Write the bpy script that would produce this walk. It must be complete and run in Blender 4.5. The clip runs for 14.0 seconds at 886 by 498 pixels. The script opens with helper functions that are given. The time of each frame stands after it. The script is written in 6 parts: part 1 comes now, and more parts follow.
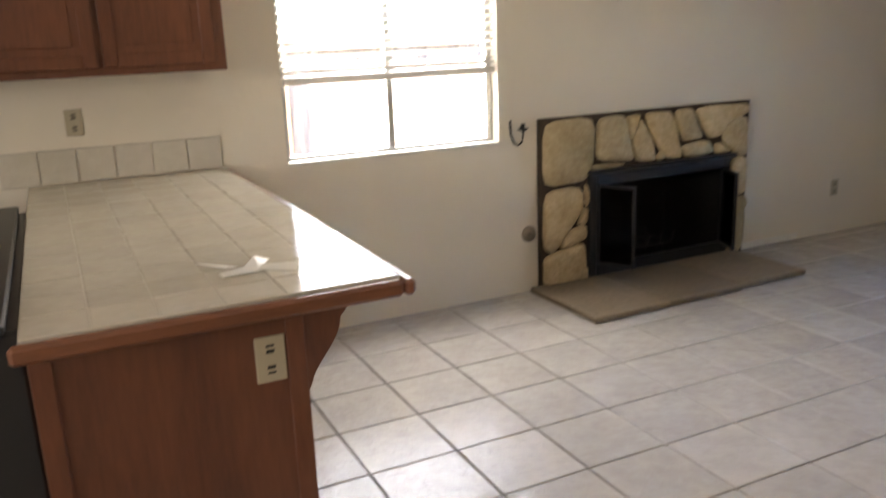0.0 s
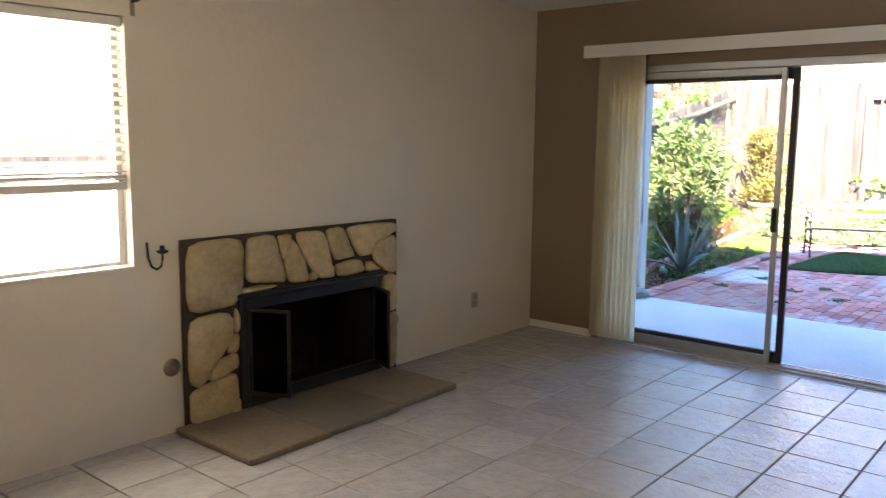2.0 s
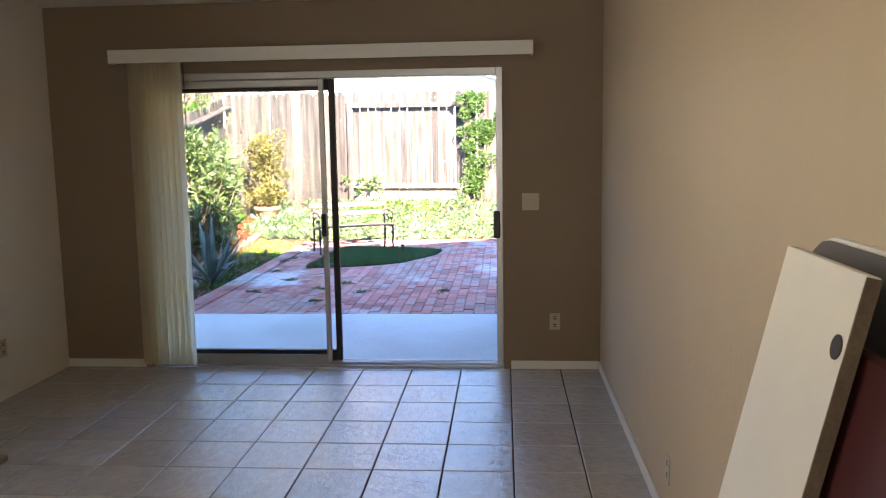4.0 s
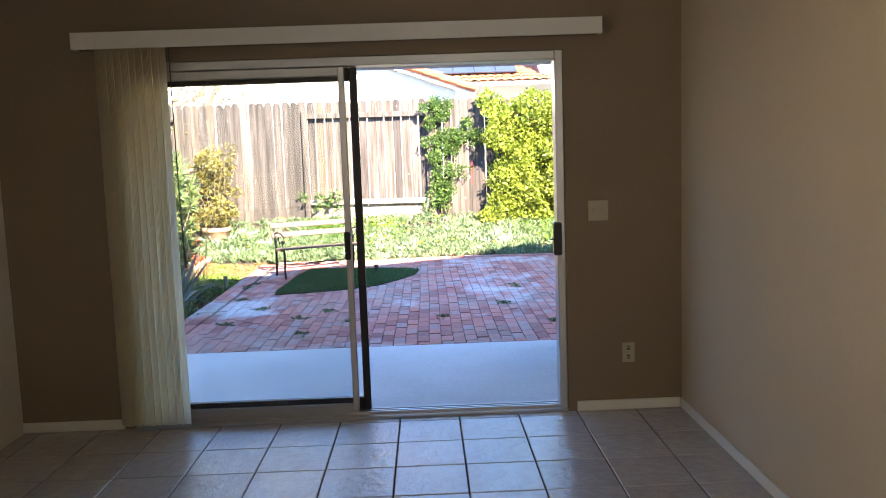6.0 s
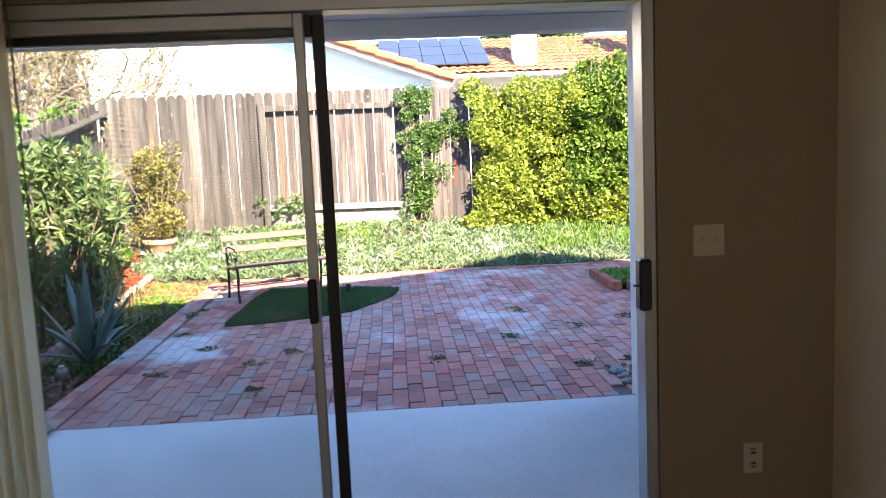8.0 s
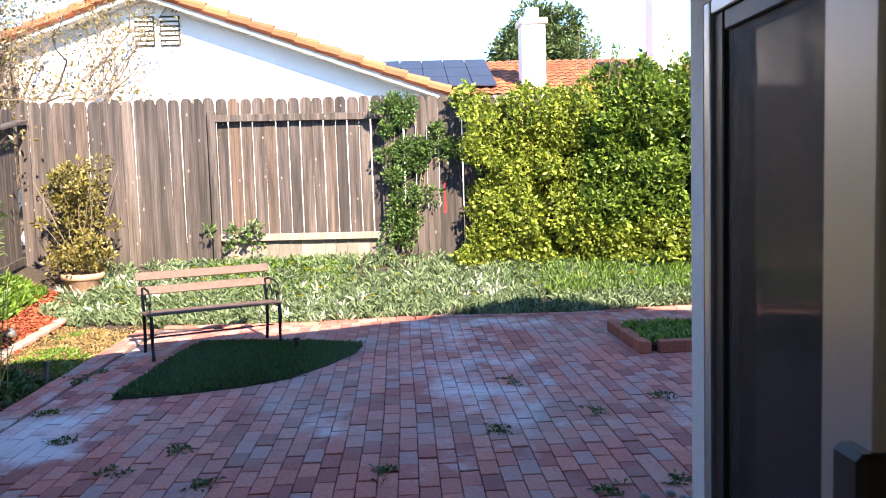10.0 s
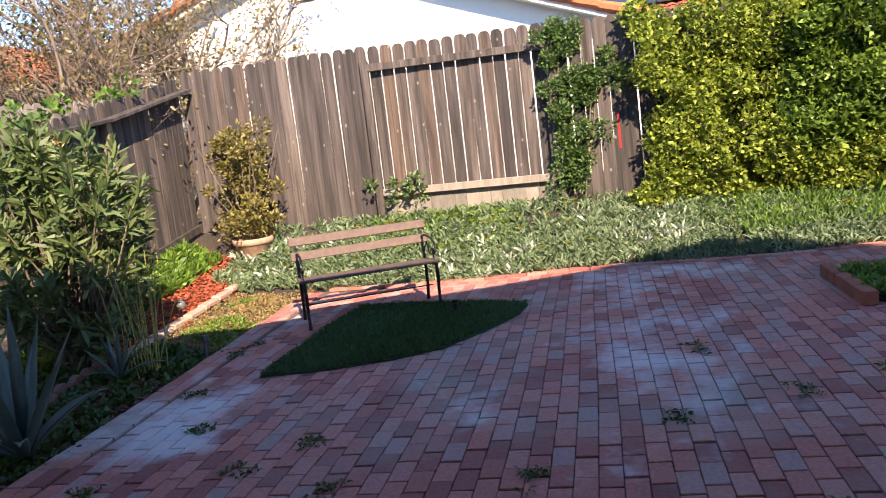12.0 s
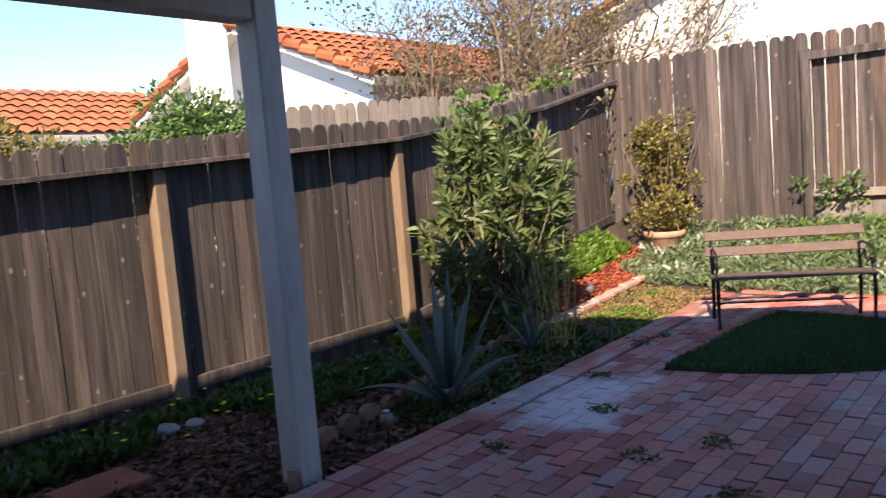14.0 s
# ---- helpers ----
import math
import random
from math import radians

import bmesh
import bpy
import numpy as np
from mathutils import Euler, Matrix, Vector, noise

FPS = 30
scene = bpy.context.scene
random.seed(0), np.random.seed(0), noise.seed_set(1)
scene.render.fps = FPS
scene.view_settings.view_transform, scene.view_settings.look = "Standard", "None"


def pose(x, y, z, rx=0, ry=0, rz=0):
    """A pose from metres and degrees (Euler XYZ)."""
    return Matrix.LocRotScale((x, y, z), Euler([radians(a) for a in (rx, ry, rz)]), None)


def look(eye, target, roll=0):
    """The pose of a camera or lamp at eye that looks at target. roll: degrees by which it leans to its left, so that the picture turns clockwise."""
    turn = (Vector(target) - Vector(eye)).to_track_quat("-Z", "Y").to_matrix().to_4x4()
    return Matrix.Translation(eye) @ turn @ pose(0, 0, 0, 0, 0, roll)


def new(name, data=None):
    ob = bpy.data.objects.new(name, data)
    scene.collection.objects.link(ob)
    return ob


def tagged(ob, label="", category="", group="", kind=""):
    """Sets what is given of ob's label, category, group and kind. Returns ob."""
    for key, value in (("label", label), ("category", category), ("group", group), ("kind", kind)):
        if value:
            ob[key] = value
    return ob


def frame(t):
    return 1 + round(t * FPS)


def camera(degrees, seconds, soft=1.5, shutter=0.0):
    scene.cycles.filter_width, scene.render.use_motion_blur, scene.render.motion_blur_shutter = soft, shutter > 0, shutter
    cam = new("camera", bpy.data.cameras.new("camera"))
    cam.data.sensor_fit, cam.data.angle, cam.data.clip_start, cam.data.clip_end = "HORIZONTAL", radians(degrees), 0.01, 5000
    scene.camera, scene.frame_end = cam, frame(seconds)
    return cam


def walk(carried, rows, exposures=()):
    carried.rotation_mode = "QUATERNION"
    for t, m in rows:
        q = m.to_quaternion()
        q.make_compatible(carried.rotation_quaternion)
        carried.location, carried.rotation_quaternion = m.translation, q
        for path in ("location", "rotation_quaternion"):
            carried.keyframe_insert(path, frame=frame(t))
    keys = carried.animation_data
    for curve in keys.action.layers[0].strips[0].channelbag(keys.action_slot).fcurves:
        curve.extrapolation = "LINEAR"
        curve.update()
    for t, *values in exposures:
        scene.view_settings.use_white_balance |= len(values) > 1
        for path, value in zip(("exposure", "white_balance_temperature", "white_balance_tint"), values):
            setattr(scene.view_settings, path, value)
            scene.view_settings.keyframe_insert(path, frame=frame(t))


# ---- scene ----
cam = camera(57.4, 14.0, soft=0.95, shutter=0.3)
PATH = [
    (0, (0.124, -0.225, 1.477), (0.953, 1.522, 0.966), -2.3),
    (0.5, (0.076, -0.271, 1.51), (1.167, 1.394, 1.31), -1.4),
    (1, (0.07, -0.253, 1.529), (1.29, 1.327, 1.421), -1.0),
    (1.5, (0.172, -0.168, 1.541), (1.562, 1.257, 1.345), -0.3),
    (2, (0.323, 0.009, 1.534), (1.841, 1.283, 1.26), 0.6),
    (2.5, (0.378, 0.217, 1.534), (2.085, 1.201, 1.192), -1.1),
    (3, (0.306, 0.41, 1.532), (2.184, 0.985, 1.151), -1.4),
    (3.5, (0.311, 0.434, 1.551), (2.252, 0.788, 1.226), -0.0),
    (3.7, (0.305, 0.457, 1.567), (2.267, 0.707, 1.269), -0.3),
    (5.8, (1.103, 1.248, 1.503), (3.092, 1.222, 1.294), -2.0),
    (6, (1.256, 1.314, 1.489), (3.243, 1.277, 1.264), -2.0),
    (6.5, (1.63, 1.423, 1.504), (3.613, 1.4, 1.246), -1.9),
    (7, (2.07, 1.489, 1.521), (4.054, 1.434, 1.272), -1.9),
    (7.5, (2.557, 1.462, 1.503), (4.54, 1.371, 1.265), -2.9),
    (8, (2.981, 1.471, 1.514), (4.963, 1.353, 1.277), -2.5),
    (8.2, (3.216, 1.455, 1.527), (5.196, 1.298, 1.294), -2.1),
    (10.3, (5.19, 1.045, 1.392), (7.182, 0.952, 1.232), -1.6),
    (10.5, (5.296, 1.043, 1.423), (7.286, 0.987, 1.23), -1.6),
    (11, (5.65, 0.954, 1.409), (7.634, 1.024, 1.164), -2.9),
    (11.5, (5.742, 0.87, 1.414), (7.709, 1.124, 1.157), -5.6),
    (12, (5.787, 0.825, 1.422), (7.729, 1.208, 1.138), -6.8),
    (12.5, (5.799, 0.837, 1.425), (7.721, 1.322, 1.154), -5.0),
    (13, (5.797, 0.872, 1.391), (7.651, 1.594, 1.191), -3.9),
    (13.5, (5.8, 0.808, 1.316), (7.479, 1.886, 1.179), -2.9),
    (14, (5.777, 0.925, 1.369), (7.322, 2.181, 1.175), -4.7),
]
EXPOSURES = [(0.0, 4.7, 6700, 12), (0.5, 4.6, 6700, 11), (1.0, 4.4, 6900, 11), (2.0, 4.3, 7300, 13), (3.0, 4.1, 7000, 13), (3.7, 3.95, 7100, 12), (5.8, 3.65, 7300, 12), (6.5, 3.5, 7350, 12), (8.2, 3.15, 7450, 12), (10.3, 2.25, 7350, 15), (11.0, 2.08, 7500, 16), (12.0, 1.72, 7800, 18), (14.0, 1.45, 7800, 19)]
walk(cam, [(t, look(eye, target, roll)) for t, eye, target, roll in PATH], EXPOSURES)

# ---- world, sun, exposure ----
SUN_TRAVEL = Vector((2.55, 1.2, -2.15)).normalized()
world = bpy.data.worlds.new("sky_world")
world.use_nodes = True
scene.world = world
wn = world.node_tree
sky = wn.nodes.new("ShaderNodeTexSky")
sky.sky_type, sky.sun_disc = "NISHITA", False
sky.sun_elevation = math.asin(-SUN_TRAVEL.z)
sky.sun_rotation = math.atan2(-SUN_TRAVEL.x, -SUN_TRAVEL.y)
sky.air_density, sky.dust_density, sky.ozone_density = 0.85, 0.0, 3.0
bg = wn.nodes["Background"]
bg.inputs["Strength"].default_value = 0.135
tint = wn.nodes.new("ShaderNodeMix")
tint.data_type, tint.blend_type = "RGBA", "MULTIPLY"
tint.inputs[0].default_value = 1.0
tint.inputs[7].default_value = (0.66, 0.84, 1.04, 1)
wn.links.new(sky.outputs[0], tint.inputs[6])
wn.links.new(tint.outputs[2], bg.inputs["Color"])
sun_data = bpy.data.lights.new("sun", "SUN")
sun_data.energy, sun_data.angle, sun_data.color = 4.5, radians(0.55), (1.0, 0.91, 0.77)
sun = new("sun", sun_data)
sun.matrix_world = look((0, 0, 30), Vector((0, 0, 30)) + SUN_TRAVEL)


def area_lamp(name, m, w, h, watts):
    """A rectangular area lamp that adds soft daylight."""
    d = bpy.data.lights.new(name, "AREA")
    d.shape, d.size, d.size_y, d.energy, d.color = "RECTANGLE", w, h, watts, (1.0, 0.97, 0.93)
    new(name, d).matrix_world = m


# daylight from the sky at the north window's opening
area_lamp("window_daylight", look((1.745, 4.05, 1.55), (1.745, 3.0, 1.35)), 1.3, 1.3, 8.5)
# added fill lamp before the closed west wall, for an unseen kitchen window
area_lamp("unseen_kitchen_fill", look((-3.45, 0.6, 1.6), (0.0, 0.6, 1.3)), 1.5, 1.1, 3)


# ---- materials ----
def nodes_of(name):
    m = bpy.data.materials.new(name)
    m.use_nodes = True
    t = m.node_tree
    return m, t, t.nodes["Principled BSDF"]


def nd(t, kind, **inputs):
    n = t.nodes.new(kind)
    for k, v in inputs.items():
        n.inputs[k.replace("_", " ")].default_value = v
    return n


def ramp(t, src, stops):
    r = t.nodes.new("ShaderNodeValToRGB")
    e = r.color_ramp.elements
    while len(e) < len(stops):
        e.new(0.5)
    for el, (p, c) in zip(e, stops):
        el.position, el.color = p, (*c, 1)
    t.links.new(src, r.inputs[0])
    return r.outputs[0]


def mixc(t, fac, a, b, mode="MIX"):
    m = t.nodes.new("ShaderNodeMix")
    m.data_type, m.blend_type = "RGBA", mode
    for sock, v in ((m.inputs[0], fac), (m.inputs[6], a), (m.inputs[7], b)):
        if isinstance(v, (float, int)):
            sock.default_value = v
        elif isinstance(v, tuple):
            sock.default_value = (*v, 1)
        else:
            t.links.new(v, sock)
    return m.outputs[2]


def coords(t, scale=(1, 1, 1), random_shift=False):
    c = t.nodes.new("ShaderNodeTexCoord")
    mp = t.nodes.new("ShaderNodeMapping")
    mp.inputs["Scale"].default_value = scale
    t.links.new(c.outputs["Object"], mp.inputs["Vector"])
    if random_shift:
        oi = t.nodes.new("ShaderNodeObjectInfo")
        mul = t.nodes.new("ShaderNodeMath")
        mul.operation = "MULTIPLY"
        mul.inputs[1].default_value = 37.0
        t.links.new(oi.outputs["Random"], mul.inputs[0])
        t.links.new(mul.outputs[0], mp.inputs["Location"])
    return mp.outputs[0]


def noise_tex(t, vec, scale, detail=4.0, rough=0.55):
    n = nd(t, "ShaderNodeTexNoise", Scale=scale, Detail=detail, Roughness=rough)
    t.links.new(vec, n.inputs["Vector"])
    return n.outputs["Fac"]


def bump(t, bsdf, height, strength, dist):
    b = nd(t, "ShaderNodeBump", Strength=strength, Distance=dist)
    t.links.new(height, b.inputs["Height"])
    t.links.new(b.outputs[0], bsdf.inputs["Normal"])


def surface(name, dark, light, rough=0.6, big=1.2, small=30.0, stretch=(1, 1, 1), bump_s=0.3, bump_d=0.004,
            vary=0.0, metal=0.0, spec=0.5, island=0.0, grain=0.5):
    """A two-scale noisy surface between two colours. vary: by object; island: by loose piece."""
    m, t, b = nodes_of(name)
    vec = coords(t, stretch, vary > 0)
    n1, n2 = noise_tex(t, vec, big, 3.0), noise_tex(t, vec, small, 5.0, 0.65)
    mix = t.nodes.new("ShaderNodeMath")
    mix.operation = "MULTIPLY_ADD"
    mix.inputs[1].default_value = grain
    t.links.new(n2, mix.inputs[0])
    half = t.nodes.new("ShaderNodeMath")
    half.operation = "MULTIPLY"
    half.inputs[1].default_value = 1.0 - grain
    t.links.new(n1, half.inputs[0])
    t.links.new(half.outputs[0], mix.inputs[2])
    col = ramp(t, mix.outputs[0], [(0.32, dark), (0.68, light)])
    for amount, kind, sock in ((vary, "ShaderNodeObjectInfo", "Random"), (island, "ShaderNodeNewGeometry", "Random Per Island")):
        if amount:
            src = t.nodes.new(kind)
            tone = ramp(t, src.outputs[sock], [(0.0, (1 - amount,) * 3), (1.0, (1 + amount * 0.4, 1 + amount * 0.3, 1 + amount * 0.2))])
            col = mixc(t, 1.0, col, tone, "MULTIPLY")
    t.links.new(col, b.inputs["Base Color"])
    b.inputs["Roughness"].default_value = rough
    b.inputs["Metallic"].default_value = metal
    b.inputs["Specular IOR Level"].default_value = spec
    if bump_s:
        bump(t, b, n2, bump_s, bump_d)
    return m


def wall_paint(name, colour, texture=0.25):
    d = tuple(c * 0.93 for c in colour)
    m, t, b = nodes_of(name)
    vec = coords(t)
    blot = noise_tex(t, vec, 1.1, 3.0)
    col = ramp(t, blot, [(0.3, d), (0.7, colour)])
    t.links.new(col, b.inputs["Base Color"])
    b.inputs["Roughness"].default_value = 0.55
    b.inputs["Specular IOR Level"].default_value = 0.35
    peel = noise_tex(t, vec, 38.0, 3.0, 0.5)
    bump(t, b, peel, texture, 0.006)
    return m


def leaf_mat(name, dark, light, trans=0.35, rough=0.45):
    m, t, b = nodes_of(name)
    g = t.nodes.new("ShaderNodeNewGeometry")
    col = ramp(t, g.outputs["Random Per Island"], [(0.0, dark), (0.55, tuple((a + c) / 2 for a, c in zip(dark, light))), (1.0, light)])
    t.links.new(col, b.inputs["Base Color"])
    b.inputs["Roughness"].default_value = rough
    tr = t.nodes.new("ShaderNodeBsdfTranslucent")
    t.links.new(col, tr.inputs["Color"])
    mx = nd(t, "ShaderNodeMixShader", Fac=trans)
    t.links.new(b.outputs[0], mx.inputs[1])
    t.links.new(tr.outputs[0], mx.inputs[2])
    t.links.new(mx.outputs[0], t.nodes["Material Output"].inputs["Surface"])
    return m


def glass_mat(name, tint=(0.97, 0.985, 0.98), ior=1.45):
    m, t, b = nodes_of(name)
    t.nodes.remove(b)
    tr = nd(t, "ShaderNodeBsdfTransparent", Color=(*tint, 1))
    gl = nd(t, "ShaderNodeBsdfGlossy", Roughness=0.02)
    fr = nd(t, "ShaderNodeFresnel", IOR=ior)
    mx = t.nodes.new("ShaderNodeMixShader")
    t.links.new(fr.outputs[0], mx.inputs[0])
    t.links.new(tr.outputs[0], mx.inputs[1])
    t.links.new(gl.outputs[0], mx.inputs[2])
    t.links.new(mx.outputs[0], t.nodes["Material Output"].inputs["Surface"])
    return m


def plain(name, colour, rough=0.4, metal=0.0, vary=0.06, scale=14.0):
    d = tuple(c * (1 - vary) for c in colour)
    return surface(name, d, colour, rough, 3.0, scale, bump_s=0.08, bump_d=0.001, metal=metal)


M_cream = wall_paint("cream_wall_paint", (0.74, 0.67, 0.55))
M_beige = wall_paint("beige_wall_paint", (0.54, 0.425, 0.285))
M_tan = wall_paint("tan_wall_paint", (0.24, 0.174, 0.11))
M_ceiling = wall_paint("ceiling_paint", (0.80, 0.76, 0.68), 0.5)
M_white = plain("white_trim_paint", (0.72, 0.69, 0.62), 0.4)
M_grout = surface("grout", (0.025, 0.021, 0.018), (0.06, 0.05, 0.044), 0.95, spec=0.2)
M_alu = plain("brushed_aluminium", (0.46, 0.46, 0.45), 0.35, 0.85)
M_black = plain("black_enamel", (0.012, 0.012, 0.013), 0.35)
M_bronze = plain("dark_bronze_frame", (0.02, 0.018, 0.017), 0.4, 0.3)
M_glass = glass_mat("window_glass")
M_plate = plain("almond_plastic", (0.44, 0.38, 0.27), 0.35)
M_slot = plain("dark_slot", (0.02, 0.018, 0.015), 0.6)
M_brass = plain("dull_metal", (0.30, 0.26, 0.20), 0.35, 0.9)
M_iron = plain("black_iron", (0.018, 0.017, 0.016), 0.5, 0.4, 0.4, 60)
M_stucco = surface("stucco", (0.60, 0.57, 0.52), (0.74, 0.71, 0.66), 0.9, 0.8, 60.0, bump_s=0.5, bump_d=0.01)
M_white_stucco = surface("white_stucco", (0.72, 0.71, 0.68), (0.80, 0.79, 0.76), 0.9, 0.5, 25.0, bump_s=0.3, bump_d=0.01)
M_concrete = surface("concrete", (0.47, 0.47, 0.455), (0.65, 0.645, 0.63), 0.8, 1.3, 45.0, bump_s=0.15)


def fence_wood(name, tones, streak):
    """Weathered board: long streaks, knots, and a tone of its own for each board."""
    m, t, b = nodes_of(name)
    rnd = t.nodes.new("ShaderNodeObjectInfo").outputs["Random"]
    tone = ramp(t, rnd, tones)
    vec = coords(t, (9, 9, 0.9), True)
    wide, fine = noise_tex(t, vec, 1.5, 4.0, 0.65), noise_tex(t, coords(t, (26, 26, 1.2), True), 2.4, 5.0, 0.7)
    col = mixc(t, 1.0, tone, ramp(t, wide, [(0.36, (1 - streak,) * 3), (0.64, (1 + streak, 1 + streak, 1 + streak))]), "MULTIPLY")
    col = mixc(t, 1.0, col, ramp(t, fine, [(0.35, (0.6, 0.58, 0.56)), (0.65, (1.3, 1.3, 1.32))]), "MULTIPLY")
    vo = nd(t, "ShaderNodeTexVoronoi", Scale=1.0)
    t.links.new(coords(t, (8.0, 1.0, 8.5), True), vo.inputs["Vector"])
    col = mixc(t, ramp(t, vo.outputs["Distance"], [(0.06, (0.7, 0.7, 0.7)), (0.115, (0, 0, 0))]), col, (0.24, 0.20, 0.175))
    t.links.new(col, b.inputs["Base Color"])
    b.inputs["Roughness"].default_value = 0.88
    bump(t, b, fine, 0.5, 0.004)
    return m


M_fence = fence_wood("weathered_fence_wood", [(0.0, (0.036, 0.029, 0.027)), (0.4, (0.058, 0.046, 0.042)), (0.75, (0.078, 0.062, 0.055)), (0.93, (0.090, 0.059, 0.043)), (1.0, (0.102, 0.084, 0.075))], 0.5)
# far paler copy of the fence wood, with bright sunlit glare in its colour
M_fence_glare = fence_wood("glare_pale_fence_wood", [(0.0, (0.42, 0.36, 0.30)), (1.0, (0.56, 0.48, 0.42))], 0.2)
M_counter_grout = surface("pale_counter_grout", (0.50, 0.45, 0.37), (0.58, 0.53, 0.45), 0.9)
M_fence_pale = surface("pale_old_fence_wood", (0.14, 0.12, 0.10), (0.30, 0.26, 0.22), 0.85, 2.5, 16.0, (6, 6, 0.55), 0.4, 0.004, vary=0.3)
M_post = surface("fence_post_wood", (0.15, 0.10, 0.065), (0.30, 0.21, 0.14), 0.85, 2.0, 18.0, (6, 6, 0.6), 0.4, 0.004, vary=0.2)
M_paint_post = surface("chipped_grey_painted_wood", (0.30, 0.29, 0.28), (0.44, 0.43, 0.41), 0.7, 3.0, 20.0, (2.5, 2.5, 0.5), 0.5, 0.006)
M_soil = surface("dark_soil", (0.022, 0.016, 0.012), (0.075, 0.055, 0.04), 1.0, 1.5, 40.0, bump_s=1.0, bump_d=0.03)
M_far_ground = surface("dry_ground", (0.10, 0.09, 0.05), (0.18, 0.15, 0.09), 1.0, 0.3, 8.0)
M_stone = surface("hearth_flagstone", (0.15, 0.115, 0.075), (0.25, 0.20, 0.135), 0.7, 3.0, 35.0, bump_s=0.4, vary=0.3)
M_rock = surface("honey_stone", (0.38, 0.28, 0.14), (0.66, 0.54, 0.33), 0.75, 6.0, 30.0, bump_s=0.6, bump_d=0.012, vary=0.25)
M_mortar = surface("dark_mortar", (0.03, 0.021, 0.014), (0.075, 0.052, 0.034), 0.95, 5.0, 40.0, bump_s=0.6)
M_soot = surface("sooty_firebox", (0.004, 0.004, 0.004), (0.02, 0.018, 0.016), 0.95)
M_cabinet = surface("cherry_stained_wood", (0.085, 0.026, 0.012), (0.17, 0.058, 0.026), 0.38, 2.0, 12.0, (5, 5, 0.7), 0.15, 0.002)
M_counter_edge = surface("oak_counter_edge", (0.12, 0.04, 0.018), (0.22, 0.085, 0.04), 0.35, 2.0, 14.0, (1, 6, 6), 0.1, 0.002)
M_counter = surface("glazed_counter_tile", (0.52, 0.47, 0.38), (0.64, 0.59, 0.50), 0.10, 2.0, 20.0, bump_s=0.12, bump_d=0.003, vary=0.06)
M_tile = surface("glazed_floor_tile", (0.40, 0.372, 0.347), (0.53, 0.497, 0.465), 0.12, 2.5, 16.0, bump_s=1.0, bump_d=0.009, vary=0.08)
M_vane = leaf_mat("vertical_blind_vinyl", (0.86, 0.80, 0.66), (0.92, 0.87, 0.75), 0.82, 0.5)
M_slat = leaf_mat("white_blind_slat", (0.60, 0.57, 0.50), (0.68, 0.65, 0.58), 0.02, 0.45)
M_melamine = plain("white_melamine", (0.70, 0.66, 0.56), 0.4, 0, 0.05, 6)
M_red = plain("dark_red_vinyl", (0.05, 0.004, 0.004), 0.5)
M_grey = plain("dark_grey_plastic", (0.06, 0.058, 0.055), 0.5)
M_chip = surface("particle_board", (0.10, 0.075, 0.05), (0.19, 0.14, 0.09), 0.9, 20, 120)


def brick_mat(name, by_island):
    """Fired clay with worn grey-green bloom and white efflorescence in patches that run over many bricks."""
    m, t, b = nodes_of(name)
    g = t.nodes.new("ShaderNodeNewGeometry")
    pos = g.outputs["Position"]
    if by_island:
        rnd = g.outputs["Random Per Island"]
    else:
        rnd = t.nodes.new("ShaderNodeObjectInfo").outputs["Random"]
    base = ramp(t, rnd, [(0.0, (0.27, 0.08, 0.066)), (0.3, (0.41, 0.125, 0.098)), (0.6, (0.52, 0.175, 0.13)), (0.85, (0.45, 0.21, 0.18)), (1.0, (0.36, 0.21, 0.19))])
    fine = noise_tex(t, pos, 42.0, 4.0, 0.7)
    base = mixc(t, 1.0, base, ramp(t, fine, [(0.3, (0.72, 0.72, 0.72)), (0.7, (1.15, 1.15, 1.15))]), "MULTIPLY")
    moss = noise_tex(t, pos, 0.85, 4.0, 0.6)
    base = mixc(t, ramp(t, moss, [(0.47, (0, 0, 0)), (0.68, (0.5, 0.5, 0.5))]), base, (0.30, 0.285, 0.24))
    mp = t.nodes.new("ShaderNodeMapping")
    mp.inputs["Location"].default_value = (3.7, 1.9, 0)
    t.links.new(pos, mp.inputs[0])
    salt = noise_tex(t, mp.outputs[0], 0.62, 6.0, 0.68)
    base = mixc(t, ramp(t, salt, [(0.56, (0, 0, 0)), (0.68, (0.72, 0.72, 0.72))]), base, (0.60, 0.58, 0.57))
    t.links.new(base, b.inputs["Base Color"])
    b.inputs["Roughness"].default_value = 0.82
    bump(t, b, fine, 0.5, 0.006)
    return m


M_brick = brick_mat("patio_brick", False)
M_brick_far = brick_mat("patio_brick_joined", True)
M_joint = surface("sandy_joint", (0.06, 0.045, 0.04), (0.13, 0.10, 0.09), 1.0, 3.0, 60.0, bump_s=0.6)
M_red_brick = surface("planter_brick", (0.22, 0.06, 0.035), (0.38, 0.12, 0.07), 0.85, 4.0, 40.0, bump_s=0.4, vary=0.2)
M_turf = leaf_mat("artificial_turf", (0.018, 0.055, 0.012), (0.06, 0.13, 0.03), 0.2, 0.6)
M_turf_base = surface("turf_backing", (0.01, 0.025, 0.008), (0.02, 0.045, 0.012), 0.9)
M_silver = leaf_mat("silver_green_leaf", (0.075, 0.125, 0.055), (0.22, 0.285, 0.155), 0.25, 0.6)
M_white_leaf = leaf_mat("white_felted_leaf", (0.38, 0.42, 0.34), (0.58, 0.60, 0.52), 0.2, 0.7)
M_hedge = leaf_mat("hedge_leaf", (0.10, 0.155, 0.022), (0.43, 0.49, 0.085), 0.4)
